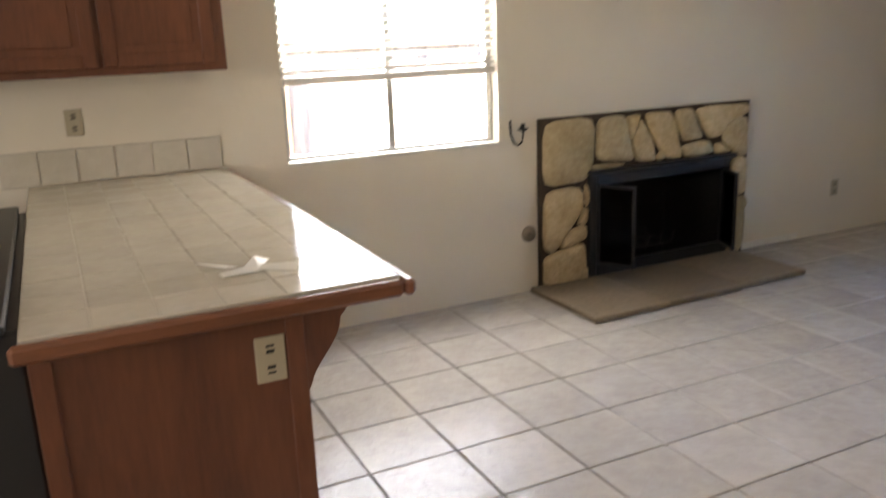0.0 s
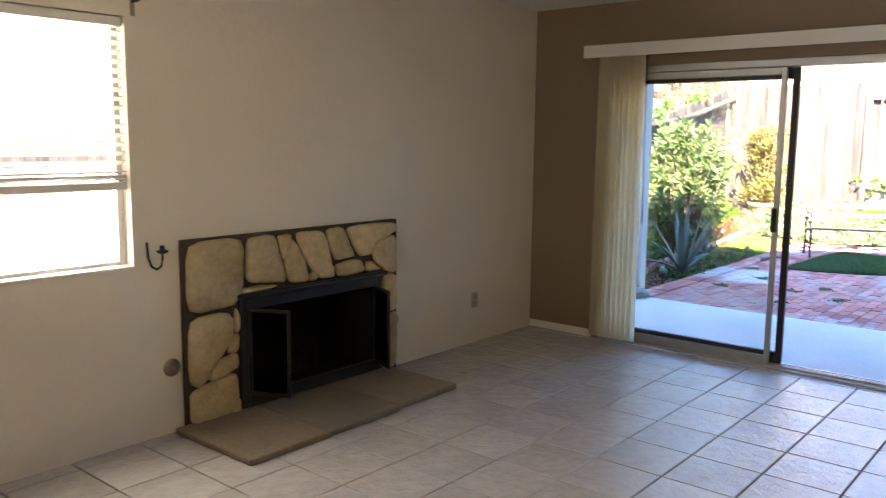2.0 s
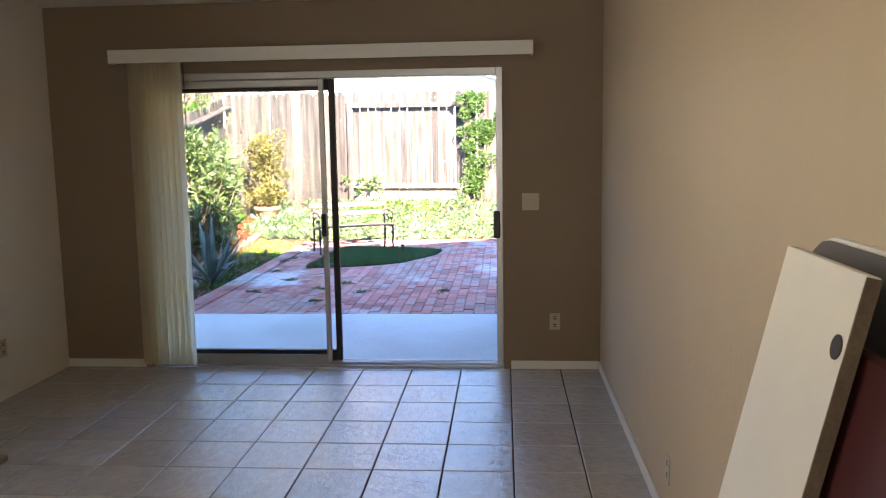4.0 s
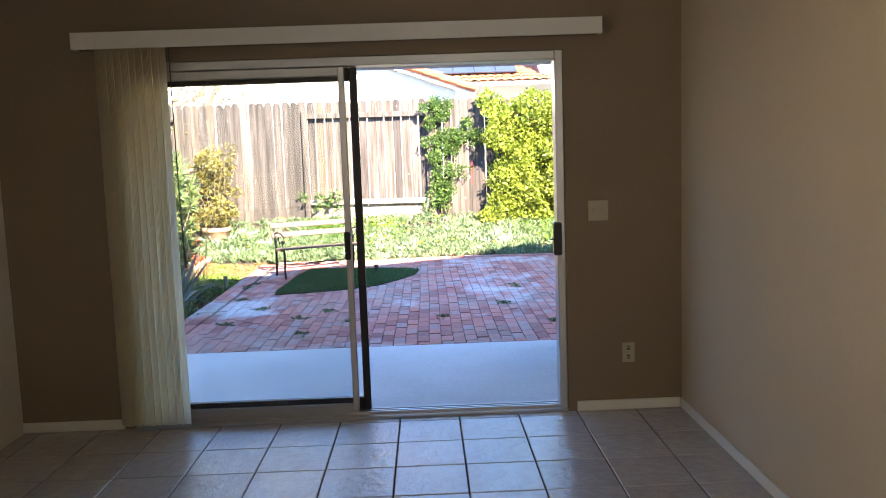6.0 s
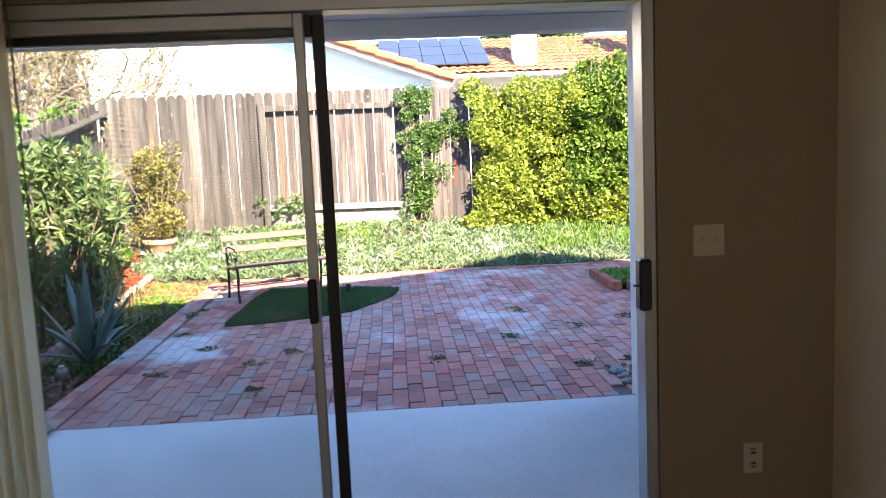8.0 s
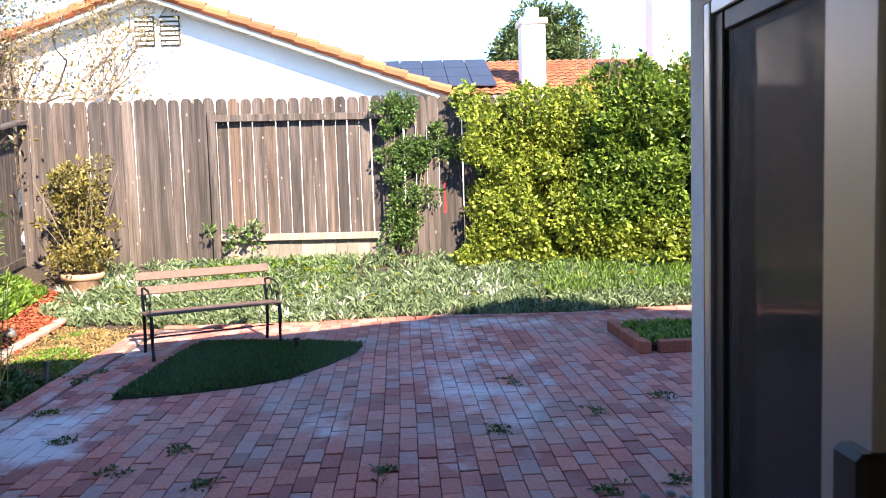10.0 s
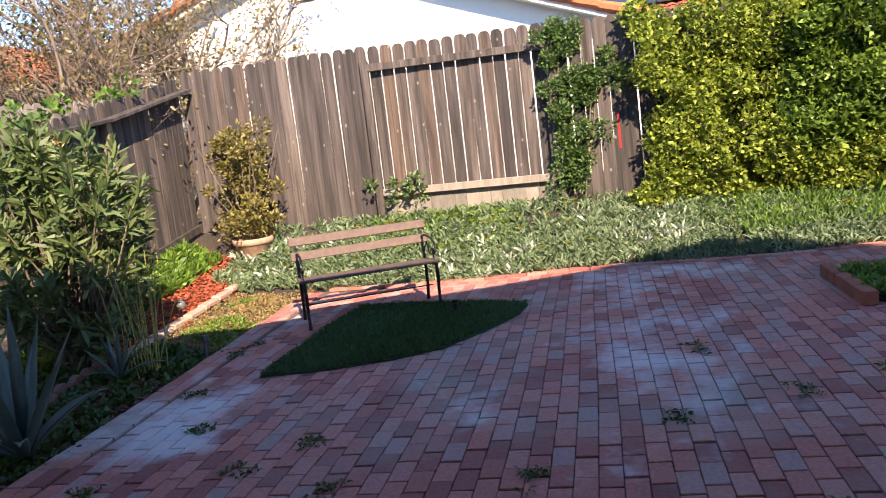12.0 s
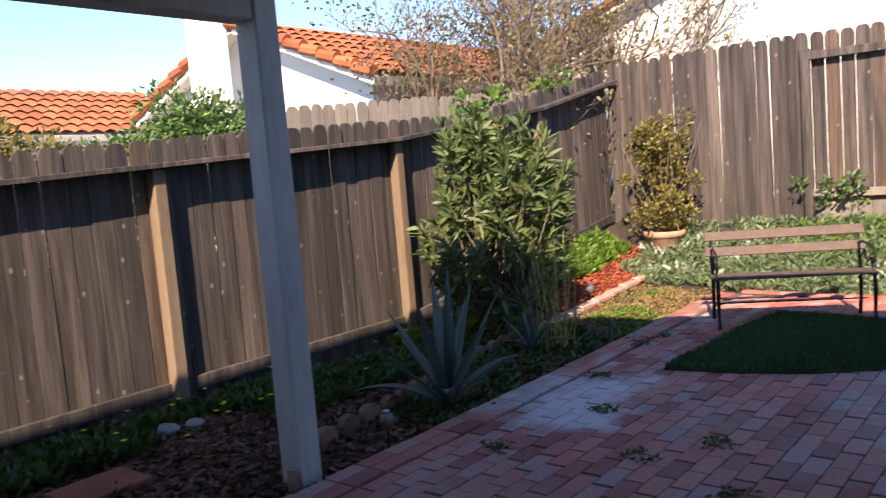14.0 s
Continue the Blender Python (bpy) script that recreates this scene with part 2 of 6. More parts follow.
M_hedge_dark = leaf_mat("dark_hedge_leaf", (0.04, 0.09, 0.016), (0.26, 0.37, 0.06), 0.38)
M_olean = leaf_mat("oleander_leaf", (0.045, 0.085, 0.025), (0.17, 0.22, 0.08), 0.3, 0.55)
M_shrub = leaf_mat("bronze_shrub_leaf", (0.08, 0.07, 0.02), (0.30, 0.25, 0.07), 0.35)
M_vine = leaf_mat("vine_leaf", (0.035, 0.08, 0.022), (0.16, 0.265, 0.07), 0.35)
M_ivy = leaf_mat("ivy_leaf", (0.035, 0.085, 0.015), (0.14, 0.25, 0.04), 0.35)
M_weed = leaf_mat("weed_leaf", (0.05, 0.11, 0.02), (0.20, 0.33, 0.05), 0.4)
M_weed_dark = leaf_mat("dark_weed_leaf", (0.02, 0.05, 0.012), (0.08, 0.15, 0.03), 0.35)
M_dry = leaf_mat("dry_leaf", (0.20, 0.13, 0.05), (0.38, 0.28, 0.12), 0.3)
M_tree_leaf = leaf_mat("sparse_tree_leaf", (0.07, 0.06, 0.022), (0.24, 0.19, 0.07), 0.3)
M_cypress = leaf_mat("cypress_leaf", (0.03, 0.06, 0.02), (0.11, 0.15, 0.045), 0.3)
M_agave = surface("agave_leaf", (0.04, 0.07, 0.06), (0.095, 0.14, 0.118), 0.45, 2.0, 18.0, bump_s=0.1)
M_bark = surface("grey_brown_bark", (0.09, 0.065, 0.045), (0.22, 0.17, 0.125), 0.9, 3.0, 30.0, bump_s=0.6)
M_twig = surface("bare_twig", (0.11, 0.08, 0.06), (0.22, 0.16, 0.12), 0.9, 3.0, 30.0)
M_mulch = leaf_mat("red_bark_chip", (0.16, 0.028, 0.012), (0.42, 0.10, 0.045), 0.0, 0.9)
M_mulch_brown = leaf_mat("brown_bark_chip", (0.07, 0.03, 0.018), (0.24, 0.11, 0.065), 0.0, 0.9)
M_yellow = leaf_mat("yellow_petal", (0.70, 0.55, 0.01), (0.85, 0.72, 0.02), 0.2)
M_terracotta = surface("old_terracotta", (0.30, 0.16, 0.10), (0.48, 0.31, 0.22), 0.85, 5.0, 40.0)
M_edging = surface("scalloped_edging", (0.13, 0.06, 0.045), (0.24, 0.13, 0.10), 0.9, 5.0, 40.0, vary=0.2)
M_kerb = surface("pinkish_concrete", (0.34, 0.22, 0.17), (0.48, 0.34, 0.27), 0.9, 5.0, 40.0, vary=0.15)
M_roof = surface("clay_roof_tile", (0.30, 0.075, 0.03), (0.50, 0.16, 0.07), 0.8, 1.5, 20.0, bump_s=0.2, island=0.35)
M_solar = surface("solar_panel", (0.02, 0.024, 0.035), (0.035, 0.04, 0.055), 0.35, 1.0, 4.0, bump_s=0)
M_pebble = surface("river_pebble", (0.10, 0.10, 0.10), (0.42, 0.41, 0.39), 0.6, 8.0, 30.0, vary=0.4)
M_bench_wood = surface("bench_slat_wood", (0.065, 0.038, 0.031), (0.135, 0.085, 0.068), 0.7, 3.0, 20.0, (6, 0.6, 6), 0.3, 0.003)
# near-black colour that stands for an unlit room
M_dimmed_room = plain("interior_coloured_dim", (0.05, 0.045, 0.04), 0.8)


def screen_mat():
    m, t, b = nodes_of("insect_screen")
    b.inputs["Base Color"].default_value = (0.03, 0.03, 0.03, 1)
    b.inputs["Roughness"].default_value = 0.5
    tr = t.nodes.new("ShaderNodeBsdfTransparent")
    mx = nd(t, "ShaderNodeMixShader", Fac=0.33)
    t.links.new(tr.outputs[0], mx.inputs[1])
    t.links.new(b.outputs[0], mx.inputs[2])
    t.links.new(mx.outputs[0], t.nodes["Material Output"].inputs["Surface"])
    return m


M_screen = screen_mat()


# ---- builders ----
class Shape:
    """Collects simple solids in plain lists, then becomes one mesh."""

    def __init__(self):
        self.v, self.f = [], []

    def add(self, verts, faces):
        k = len(self.v)
        self.v += [tuple(p) for p in verts]
        self.f += [tuple(i + k for i in f) for f in faces]
        return self

    def box(self, lo, hi, c=0.0, m=None):
        """A box with its edges chamfered by c."""
        (x0, y0, z0), (x1, y1, z1) = lo, hi
        if c <= 0:
            vs = [(x0, y0, z0), (x1, y0, z0), (x1, y1, z0), (x0, y1, z0), (x0, y0, z1), (x1, y0, z1), (x1, y1, z1), (x0, y1, z1)]
            fs = [(0, 3, 2, 1), (4, 5, 6, 7), (0, 1, 5, 4), (1, 2, 6, 5), (2, 3, 7, 6), (3, 0, 4, 7)]
        else:
            bm = bmesh.new()
            bmesh.ops.create_cube(bm, size=1.0)
            for q in bm.verts:
                q.co = Vector(((x0 + x1) / 2 + q.co.x * (x1 - x0), (y0 + y1) / 2 + q.co.y * (y1 - y0), (z0 + z1) / 2 + q.co.z * (z1 - z0)))
            bmesh.ops.bevel(bm, geom=bm.edges[:], offset=c, segments=1, affect="EDGES", clamp_overlap=True)
            bm.verts.index_update()
            vs = [tuple(q.co) for q in bm.verts]
            fs = [tuple(q.index for q in f.verts) for f in bm.faces]
            bm.free()
        if m is not None:
            vs = [tuple(m @ Vector(p)) for p in vs]
        return self.add(vs, fs)

    def tube(self, pts, radii, n=8, caps=True):
        """A round tube along points."""
        pts = [Vector(p) for p in pts]
        if not isinstance(radii, (list, tuple)):
            radii = [radii] * len(pts)
        vs, fs = [], []
        for i, p in enumerate(pts):
            d = (pts[min(i + 1, len(pts) - 1)] - pts[max(i - 1, 0)]).normalized()
            a = d.cross(Vector((0.31, 0.17, 0.94))).normalized()
            b = d.cross(a)
            for k in range(n):
                u = 2 * math.pi * k / n
                vs.append(p + (a * math.cos(u) + b * math.sin(u)) * radii[i])
        for i in range(len(pts) - 1):
            for k in range(n):
                fs.append((i * n + k, i * n + (k + 1) % n, (i + 1) * n + (k + 1) % n, (i + 1) * n + k))
        if caps:
            fs.append(tuple(range(n - 1, -1, -1)))
            fs.append(tuple(range((len(pts) - 1) * n, len(pts) * n)))
        return self.add(vs, fs)

    def lathe(self, profile, centre=(0, 0, 0), n=20):
        """Turned about the upright axis: profile of (radius, height)."""
        vs, fs = [], []
        for r, h in profile:
            for k in range(n):
                u = 2 * math.pi * k / n
                vs.append((centre[0] + r * math.cos(u), centre[1] + r * math.sin(u), centre[2] + h))
        for i in range(len(profile) - 1):
            for k in range(n):
                fs.append((i * n + k, i * n + (k + 1) % n, (i + 1) * n + (k + 1) % n, (i + 1) * n + k))
        fs.append(tuple(range(n - 1, -1, -1)))
        fs.append(tuple(range((len(profile) - 1) * n, len(profile) * n)))
        return self.add(vs, fs)

    def prism(self, outline, lo, hi, axis="z"):
        """A flat outline drawn out between lo and hi along an axis."""
        def put(a, b, h):
            return {"z": (a, b, h), "y": (a, h, b), "x": (h, a, b)}[axis]
        n = len(outline)
        vs = [put(a, b, lo) for a, b in outline] + [put(a, b, hi) for a, b in outline]
        fs = [tuple(range(n - 1, -1, -1)), tuple(range(n, 2 * n))]
        fs += [(i, (i + 1) % n, n + (i + 1) % n, n + i) for i in range(n)]
        return self.add(vs, fs)

    def mesh(self, name, material, smooth=False):
        me = bpy.data.meshes.new(name)
        me.from_pydata(self.v, [], self.f)
        bm = bmesh.new()
        bm.from_mesh(me)
        if len(bm.faces) < 20000:
            bmesh.ops.recalc_face_normals(bm, faces=bm.faces[:])
        bm.to_mesh(me)
        bm.free()
        me.materials.append(material)
        if smooth:
            me.polygons.foreach_set("use_smooth", [True] * len(me.polygons))
        return me


def part(name, shape, material, parent=None, label="", smooth=False):
    ob = new(name, shape.mesh(name, material, smooth))
    if parent is not None:
        ob.parent = parent
    return tagged(ob, label)


def thing(name, label, category, at=None, group="", kind=""):
    ob = new(name)
    if at is not None:
        ob.matrix_world = at
        ob.matrix_basis = at
    return tagged(ob, label, category, group, kind)


def piece(name, me, parent, m=None):
    ob = new(name, me)
    ob.parent = parent
    if m is not None:
        ob.matrix_basis = m
    return ob


def setting(name, shape, material, label="", category="", smooth=False):
    return tagged(part(name, shape, material, None, "", smooth), label, category, kind="structure")


def soup(verts, faces, name, material):
    """A mesh from numpy arrays: verts (n, 3) and faces (m, k)."""
    me = bpy.data.meshes.new(name)
    k = faces.shape[1]
    me.vertices.add(len(verts))
    me.vertices.foreach_set("co", np.ascontiguousarray(verts, dtype=np.float32).ravel())
    me.loops.add(faces.size)
    me.loops.foreach_set("vertex_index", np.ascontiguousarray(faces, dtype=np.int32).ravel())
    me.polygons.add(len(faces))
    me.polygons.foreach_set("loop_start", np.arange(0, faces.size, k, dtype=np.int32))
    me.update(calc_edges=True)
    me.materials.append(material)
    return me


def leaves(points, dirs, length, width, rng, name, material, fold=0.25, long_leaf=False, droop=0.0):
    """One leaf at each point, along its direction, each folded along its rib."""
    p, d = np.asarray(points, float), np.asarray(dirs, float)
    n = len(p)
    d /= np.linalg.norm(d, axis=1, keepdims=True) + 1e-9
    r = rng.normal(size=(n, 3))
    s = np.cross(d, r)
    s /= np.linalg.norm(s, axis=1, keepdims=True) + 1e-9
    u = np.cross(s, d)
    ln = (length * rng.uniform(0.65, 1.25, n))[:, None]
    w = (width * rng.uniform(0.7, 1.2, n))[:, None]
    if long_leaf:
        a = p + d * ln * 0.35
        b = p + d * ln * 0.72 - np.array([0, 0, 1.0]) * ln * droop * 0.5
        tip = p + d * ln - np.array([0, 0, 1.0]) * ln * droop
        v = np.stack([p, a - s * w * 0.5 + u * w * fold, a + s * w * 0.5 + u * w * fold, b - s * w * 0.42 + u * w * fold,
                      b + s * w * 0.42 + u * w * fold, tip], axis=1).reshape(-1, 3)
        base = np.arange(n)[:, None] * 6
        f = np.concatenate([base + np.array([[0, 2, 1]]), base + np.array([[1, 2, 4]]), base + np.array([[1, 4, 3]]), base + np.array([[3, 4, 5]])])
    else:
        mid = p + d * ln * 0.5
        v = np.stack([p, mid - s * w * 0.5 + u * w * fold, p + d * ln, mid + s * w * 0.5 + u * w * fold], axis=1).reshape(-1, 3)
        base = np.arange(n)[:, None] * 4
        f = np.concatenate([base + np.array([[0, 3, 2]]), base + np.array([[0, 2, 1]])])
    return soup(v, f, name, material)


def in_clumps(rng, centres, radii, per):
    """Points on and in uneven clumps, with the way out of each clump."""
    pts, out = [], []
    for c, r in zip(centres, radii):
        k = per if isinstance(per, int) else int(per * r)
        q = rng.normal(size=(k, 3))
        q /= np.linalg.norm(q, axis=1, keepdims=True)
        rad = r * rng.uniform(0.45, 1.05, (k, 1))
        pts.append(np.asarray(c) + q * rad)
        out.append(q + rng.normal(scale=0.55, size=(k, 3)))
    return np.concatenate(pts), np.concatenate(out)


def ground_z(x, y):
    """The height of the garden soil."""
    back = np.clip((x - 13.55) / 1.45, 0, 1) * 0.60
    side = np.clip((y - 3.95) / 0.3, 0, 1) * 0.05 + np.clip((y - 4.5) / 1.0, 0, 1) * np.clip((x - 11.3) / 3.7, 0, 1) * 0.6
    return -0.085 + np.maximum(back, side)


# ---- the house: shell ----
ROOM_X, LEFT_Y, RIGHT_Y, CEIL = 5.81, 3.67, -0.13, 2.52
WALL = 0.14
DOOR_Y0, DOOR_Y1, DOOR_TOP = 0.53, 3.03, 2.06
WIN_X0, WIN_X1, WIN_Z0, WIN_Z1 = 1.15, 2.34, 0.88, 2.08

s = Shape()
s.box((-3.5, -3.0, -0.12), (5.81, 3.67, -0.012))
floor = setting("floor", s, M_grout, "large square glazed ceramic floor tiles with dark grout", "floor")
s = Shape()
s.box((-3.64, -3.14, CEIL), (ROOM_X + WALL, LEFT_Y + WALL, CEIL + 0.06))
setting("ceiling", s, M_ceiling, "pale textured ceiling", "ceiling")

s = Shape()
zb = -0.12
for lo, hi in (((-3.64, LEFT_Y, zb), (WIN_X0, LEFT_Y + WALL, CEIL)), ((WIN_X1, LEFT_Y, zb), (2.90, LEFT_Y + WALL, CEIL)),
               ((WIN_X0, LEFT_Y, zb), (WIN_X1, LEFT_Y + WALL, WIN_Z0)), ((WIN_X0, LEFT_Y, WIN_Z1), (WIN_X1, LEFT_Y + WALL, CEIL)),
               ((2.90, LEFT_Y, 0.665), (4.02, LEFT_Y + WALL, CEIL)), ((4.02, LEFT_Y, zb), (ROOM_X + WALL, LEFT_Y + WALL, CEIL))):
    s.box(lo, hi)
setting("wall_north", s, M_cream, "cream painted wall with a window and a stone fireplace", "wall")
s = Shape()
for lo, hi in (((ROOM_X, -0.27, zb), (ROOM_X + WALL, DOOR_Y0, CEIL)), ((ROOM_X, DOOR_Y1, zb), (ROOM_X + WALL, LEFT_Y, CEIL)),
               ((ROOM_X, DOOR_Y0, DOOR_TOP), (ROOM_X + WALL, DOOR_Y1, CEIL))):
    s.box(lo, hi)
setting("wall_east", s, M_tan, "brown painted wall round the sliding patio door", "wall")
s = Shape()
s.box((1.25, RIGHT_Y - WALL, zb), (ROOM_X, RIGHT_Y, CEIL))
s.box((1.25, -3.0, zb), (1.39, RIGHT_Y - WALL, CEIL))
setting("wall_south", s, M_beige, "beige painted wall with orange-peel texture", "wall")
s = Shape()
s.box((-3.64, -3.14, zb), (-3.5, LEFT_Y, CEIL))
s.box((-3.5, -3.14, zb), (1.39, -3.0, CEIL))
setting("wall_west", s, M_cream, "cream painted wall behind the kitchen", "wall")
s = Shape()
s.box((ROOM_X + WALL, DOOR_Y1 + 0.02, -0.12), (ROOM_X + WALL + 0.025, LEFT_Y + WALL, 2.34))
s.box((ROOM_X + WALL, 0.08, -0.12), (ROOM_X + WALL + 0.025, DOOR_Y0 - 0.02, 2.34))
s.box((ROOM_X + WALL, DOOR_Y0 - 0.02, DOOR_TOP + 0.02), (ROOM_X + WALL + 0.025, DOOR_Y1 + 0.02, 2.34))
setting("wall_outside", s, M_stucco, "pale stucco outside wall", "wall")

# baseboards
s = Shape()
s.box((ROOM_X - 0.012, DOOR_Y1 + 0.06, 0.0), (ROOM_X, LEFT_Y, 0.058), 0.003)
s.box((ROOM_X - 0.012, RIGHT_Y + 0.012, 0.0), (ROOM_X, DOOR_Y0 - 0.05, 0.058), 0.003)
setting("baseboard_east", s, M_white, "white painted baseboard", "baseboard")
s = Shape()
s.box((1.25, RIGHT_Y, 0.0), (ROOM_X - 0.012, RIGHT_Y + 0.012, 0.058), 0.003)
setting("baseboard_south", s, M_white, "white painted baseboard", "baseboard")
s = Shape()
s.box((4.19, LEFT_Y - 0.008, 0.0), (4.72, LEFT_Y, 0.045), 0.002)
setting("baseboard_north", s, M_white, "short piece of white baseboard beside the fireplace", "baseboard")

# roof, patio cover, beam, post
s = Shape()
RX0, RX1 = -4.3, 8.54
s.prism([(4.25, 2.36), (-2.8, 4.52), (-9.85, 2.36), (-9.85, 2.46), (-2.8, 4.62), (4.25, 2.46)], RX0, RX1, "x")
setting("roof", s, M_roof, "clay tiled gable roof of the house", "roof")
s = Shape()
s.prism([(4.05, 2.41), (-2.8, 4.51), (-9.6, 2.41)], RX1 - 0.18, RX1 - 0.06, "x")
setting("gable", s, M_stucco, "stucco gable end above the patio", "wall")
s = Shape()
s.box((ROOM_X + WALL, -0.1, 2.361), (8.40, 4.12, 2.395))
setting("patio_ceiling", s, M_white_stucco, "white plastered ceiling of the patio cover", "ceiling")
s = Shape()
s.box((5.98, 3.87, 2.11), (8.185, 4.01, 2.25), 0.008)
setting("patio_beam", s, M_paint_post, "painted timber beam of the patio cover", "beam")
s = Shape()
s.box((8.19, -0.5, 2.25), (8.33, 4.03, 2.36), 0.008)
setting("patio_fascia", s, M_stucco, "pale plastered front beam of the patio cover", "beam")

s = Shape()
s.box((-0.07, -0.07, 0.0), (0.07, 0.07, 2.37), 0.008)
post = thing("patio_post", "grey-white chipped painted timber post of the patio cover", "post", pose(8.26, 3.94, -0.12, 0, 0, 2))
part("shaft", s, M_paint_post, post)

# right wing of the house with its own dark sliding door
WX, WY = 7.918, 0.008
s = Shape()
for lo, hi in (((ROOM_X + WALL, WY - 0.16, -0.12), (6.05, WY, 2.36)), ((WX - 0.120, WY - 0.16, -0.12), (WX, WY, 2.36)),
               ((6.05, WY - 0.16, 1.98), (WX - 0.120, WY, 2.36)), ((6.05, WY - 0.16, -0.12), (WX - 0.120, WY, 0.0)),
               ((WX - 0.16, -7.6, -0.12), (WX, WY - 0.16, 2.42))):
    s.box(lo, hi)
setting("wall_wing", s, M_stucco, "pale stucco wall of the wing beside the patio", "wall")
# added room box; its dimness lies in the near-black colour
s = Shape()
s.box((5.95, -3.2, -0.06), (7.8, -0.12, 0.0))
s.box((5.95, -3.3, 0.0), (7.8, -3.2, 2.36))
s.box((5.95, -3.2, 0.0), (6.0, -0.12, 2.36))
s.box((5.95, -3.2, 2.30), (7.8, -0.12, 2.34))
setting("wall_wing_room", s, M_dimmed_room, "unseen room behind the wing's glass door, coloured near-black for dimness", "wall")

wing_door = thing("door_2", "closed sliding glass door with a dark insect screen", "sliding door", kind="structure")
s = Shape()
for lo, hi in (((WX - 0.170, WY - 0.11, 0.0), (WX - 0.120, WY - 0.002, 1.98)), ((6.05, WY - 0.11, 1.935), (WX - 0.185, WY - 0.002, 1.98)), ((6.05, WY - 0.11, 0.0), (WX - 0.185, WY - 0.002, 0.035))):
    s.box(lo, hi, 0.004)
part("door_frame", s, M_alu, wing_door, "bright aluminium frame")
s = Shape()
for lo, hi in (((WX - 0.245, WY - 0.05, 0.036), (WX - 0.172, WY - 0.018, 1.934)), ((6.9, WY - 0.05, 0.036), (6.96, WY - 0.018, 1.934)),
               ((6.96, WY - 0.05, 1.87), (WX - 0.260, WY - 0.018, 1.934)), ((6.96, WY - 0.05, 0.036), (WX - 0.260, WY - 0.018, 0.12))):
    s.box(lo, hi, 0.004)
part("screen_frame", s, M_bronze, wing_door, "dark bronze screen frame")
s = Shape()
s.box((6.96, WY - 0.034, 0.12), (WX - 0.260, WY - 0.033, 1.87))
part("screen", s, M_screen, wing_door, "dark insect screen")
s = Shape()
s.box((6.08, WY - 0.084, 0.04), (WX - 0.190, WY - 0.078, 1.93))
pane = part("pane", s, glass_mat("reflective_glass", (0.75, 0.78, 0.76), 2.0), wing_door, "dark glass")
pane.visible_shadow = False

# ---- patio door ----
door = thing("door_1", "aluminium sliding glass patio door, slid open", "sliding door", kind="structure")
X0 = ROOM_X + 0.015
s = Shape()
for lo, hi in (((X0, DOOR_Y0, 0.0), (X0 + 0.11, DOOR_Y0 + 0.045, DOOR_TOP)), ((X0, DOOR_Y1 - 0.045, 0.0), (X0 + 0.11, DOOR_Y1, DOOR_TOP)),
               ((X0, DOOR_Y0 + 0.045, DOOR_TOP - 0.05), (X0 + 0.11, DOOR_Y1 - 0.045, DOOR_TOP))):
    s.box(lo, hi, 0.004)
part("door_frame", s, M_alu, door)
s = Shape()
s.box((X0 - 0.02, DOOR_Y0 + 0.002, 0.001), (X0 + 0.12, DOOR_Y1 - 0.002, 0.016), 0.002)
for k in (0.02, 0.05, 0.085):
    s.box((X0 + k, DOOR_Y0 + 0.046, 0.016), (X0 + k + 0.008, DOOR_Y1 - 0.046, 0.032))
part("threshold", s, M_alu, door, "grooved aluminium track")
YM = 1.765


def sash(name, x0, x1, y0, y1, z0, z1, stile, rail, mat, label):
    s = Shape()
    for lo, hi in (((x0, y0, z0), (x1, y0 + stile, z1)), ((x0, y1 - stile, z0), (x1, y1, z1)),
                   ((x0, y0 + stile, z0), (x1, y1 - stile, z0 + rail)), ((x0, y0 + stile, z1 - rail), (x1, y1 - stile, z1))):
        s.box(lo, hi, 0.004)
    return part(name, s, mat, door, label)


p1 = sash("sliding_sash", X0 + 0.012, X0 + 0.04, YM - 0.02, DOOR_Y1 - 0.05, 0.034, DOOR_TOP - 0.052, 0.036, 0.05, M_alu, "aluminium sliding sash")
p2 = sash("fixed_sash", X0 + 0.058, X0 + 0.095, YM - 0.085, DOOR_Y1 - 0.046, 0.034, DOOR_TOP - 0.052, 0.042, 0.075, M_bronze, "dark bronze fixed sash")
for x, p in ((X0 + 0.026, p1), (X0 + 0.076, p2)):
    s = Shape()
    s.box((x, YM + 0.014, 0.08), (x + 0.005, DOOR_Y1 - 0.084, DOOR_TOP - 0.10))
    g = part("pane", s, M_glass, p, "clear glass pane")
    g.visible_shadow = False
s = Shape()
s.box((X0 - 0.012, YM - 0.012, 0.93), (X0 + 0.012, YM + 0.02, 1.09), 0.006)
s.box((X0 - 0.024, YM - 0.004, 0.965), (X0 - 0.012, YM + 0.012, 1.055), 0.004)
part("door_handle", s, M_black, door, "black pull handle")
s = Shape()
s.box((X0 - 0.010, DOOR_Y0 + 0.02, 0.91), (X0 + 0.05, DOOR_Y0 + 0.066, 1.10), 0.008)
s.box((X0 + 0.0, DOOR_Y0 + 0.066, 1.0), (X0 + 0.01, DOOR_Y0 + 0.085, 1.008))
part("latch_plate", s, M_black, door, "black latch plate")

# valance and vertical blinds
val = thing("blind_valance", "white vertical blind valance over the patio door", "valance")
s = Shape()
s.box((ROOM_X - 0.105, 0.33, 2.125), (ROOM_X - 0.095, 3.18, 2.215), 0.002)
part("face", s, M_white, val)
s = Shape()
s.box((ROOM_X - 0.095, 0.33, 2.125), (ROOM_X - 0.001, 0.34, 2.215), 0.002)
part("end_return", s, M_white, val)
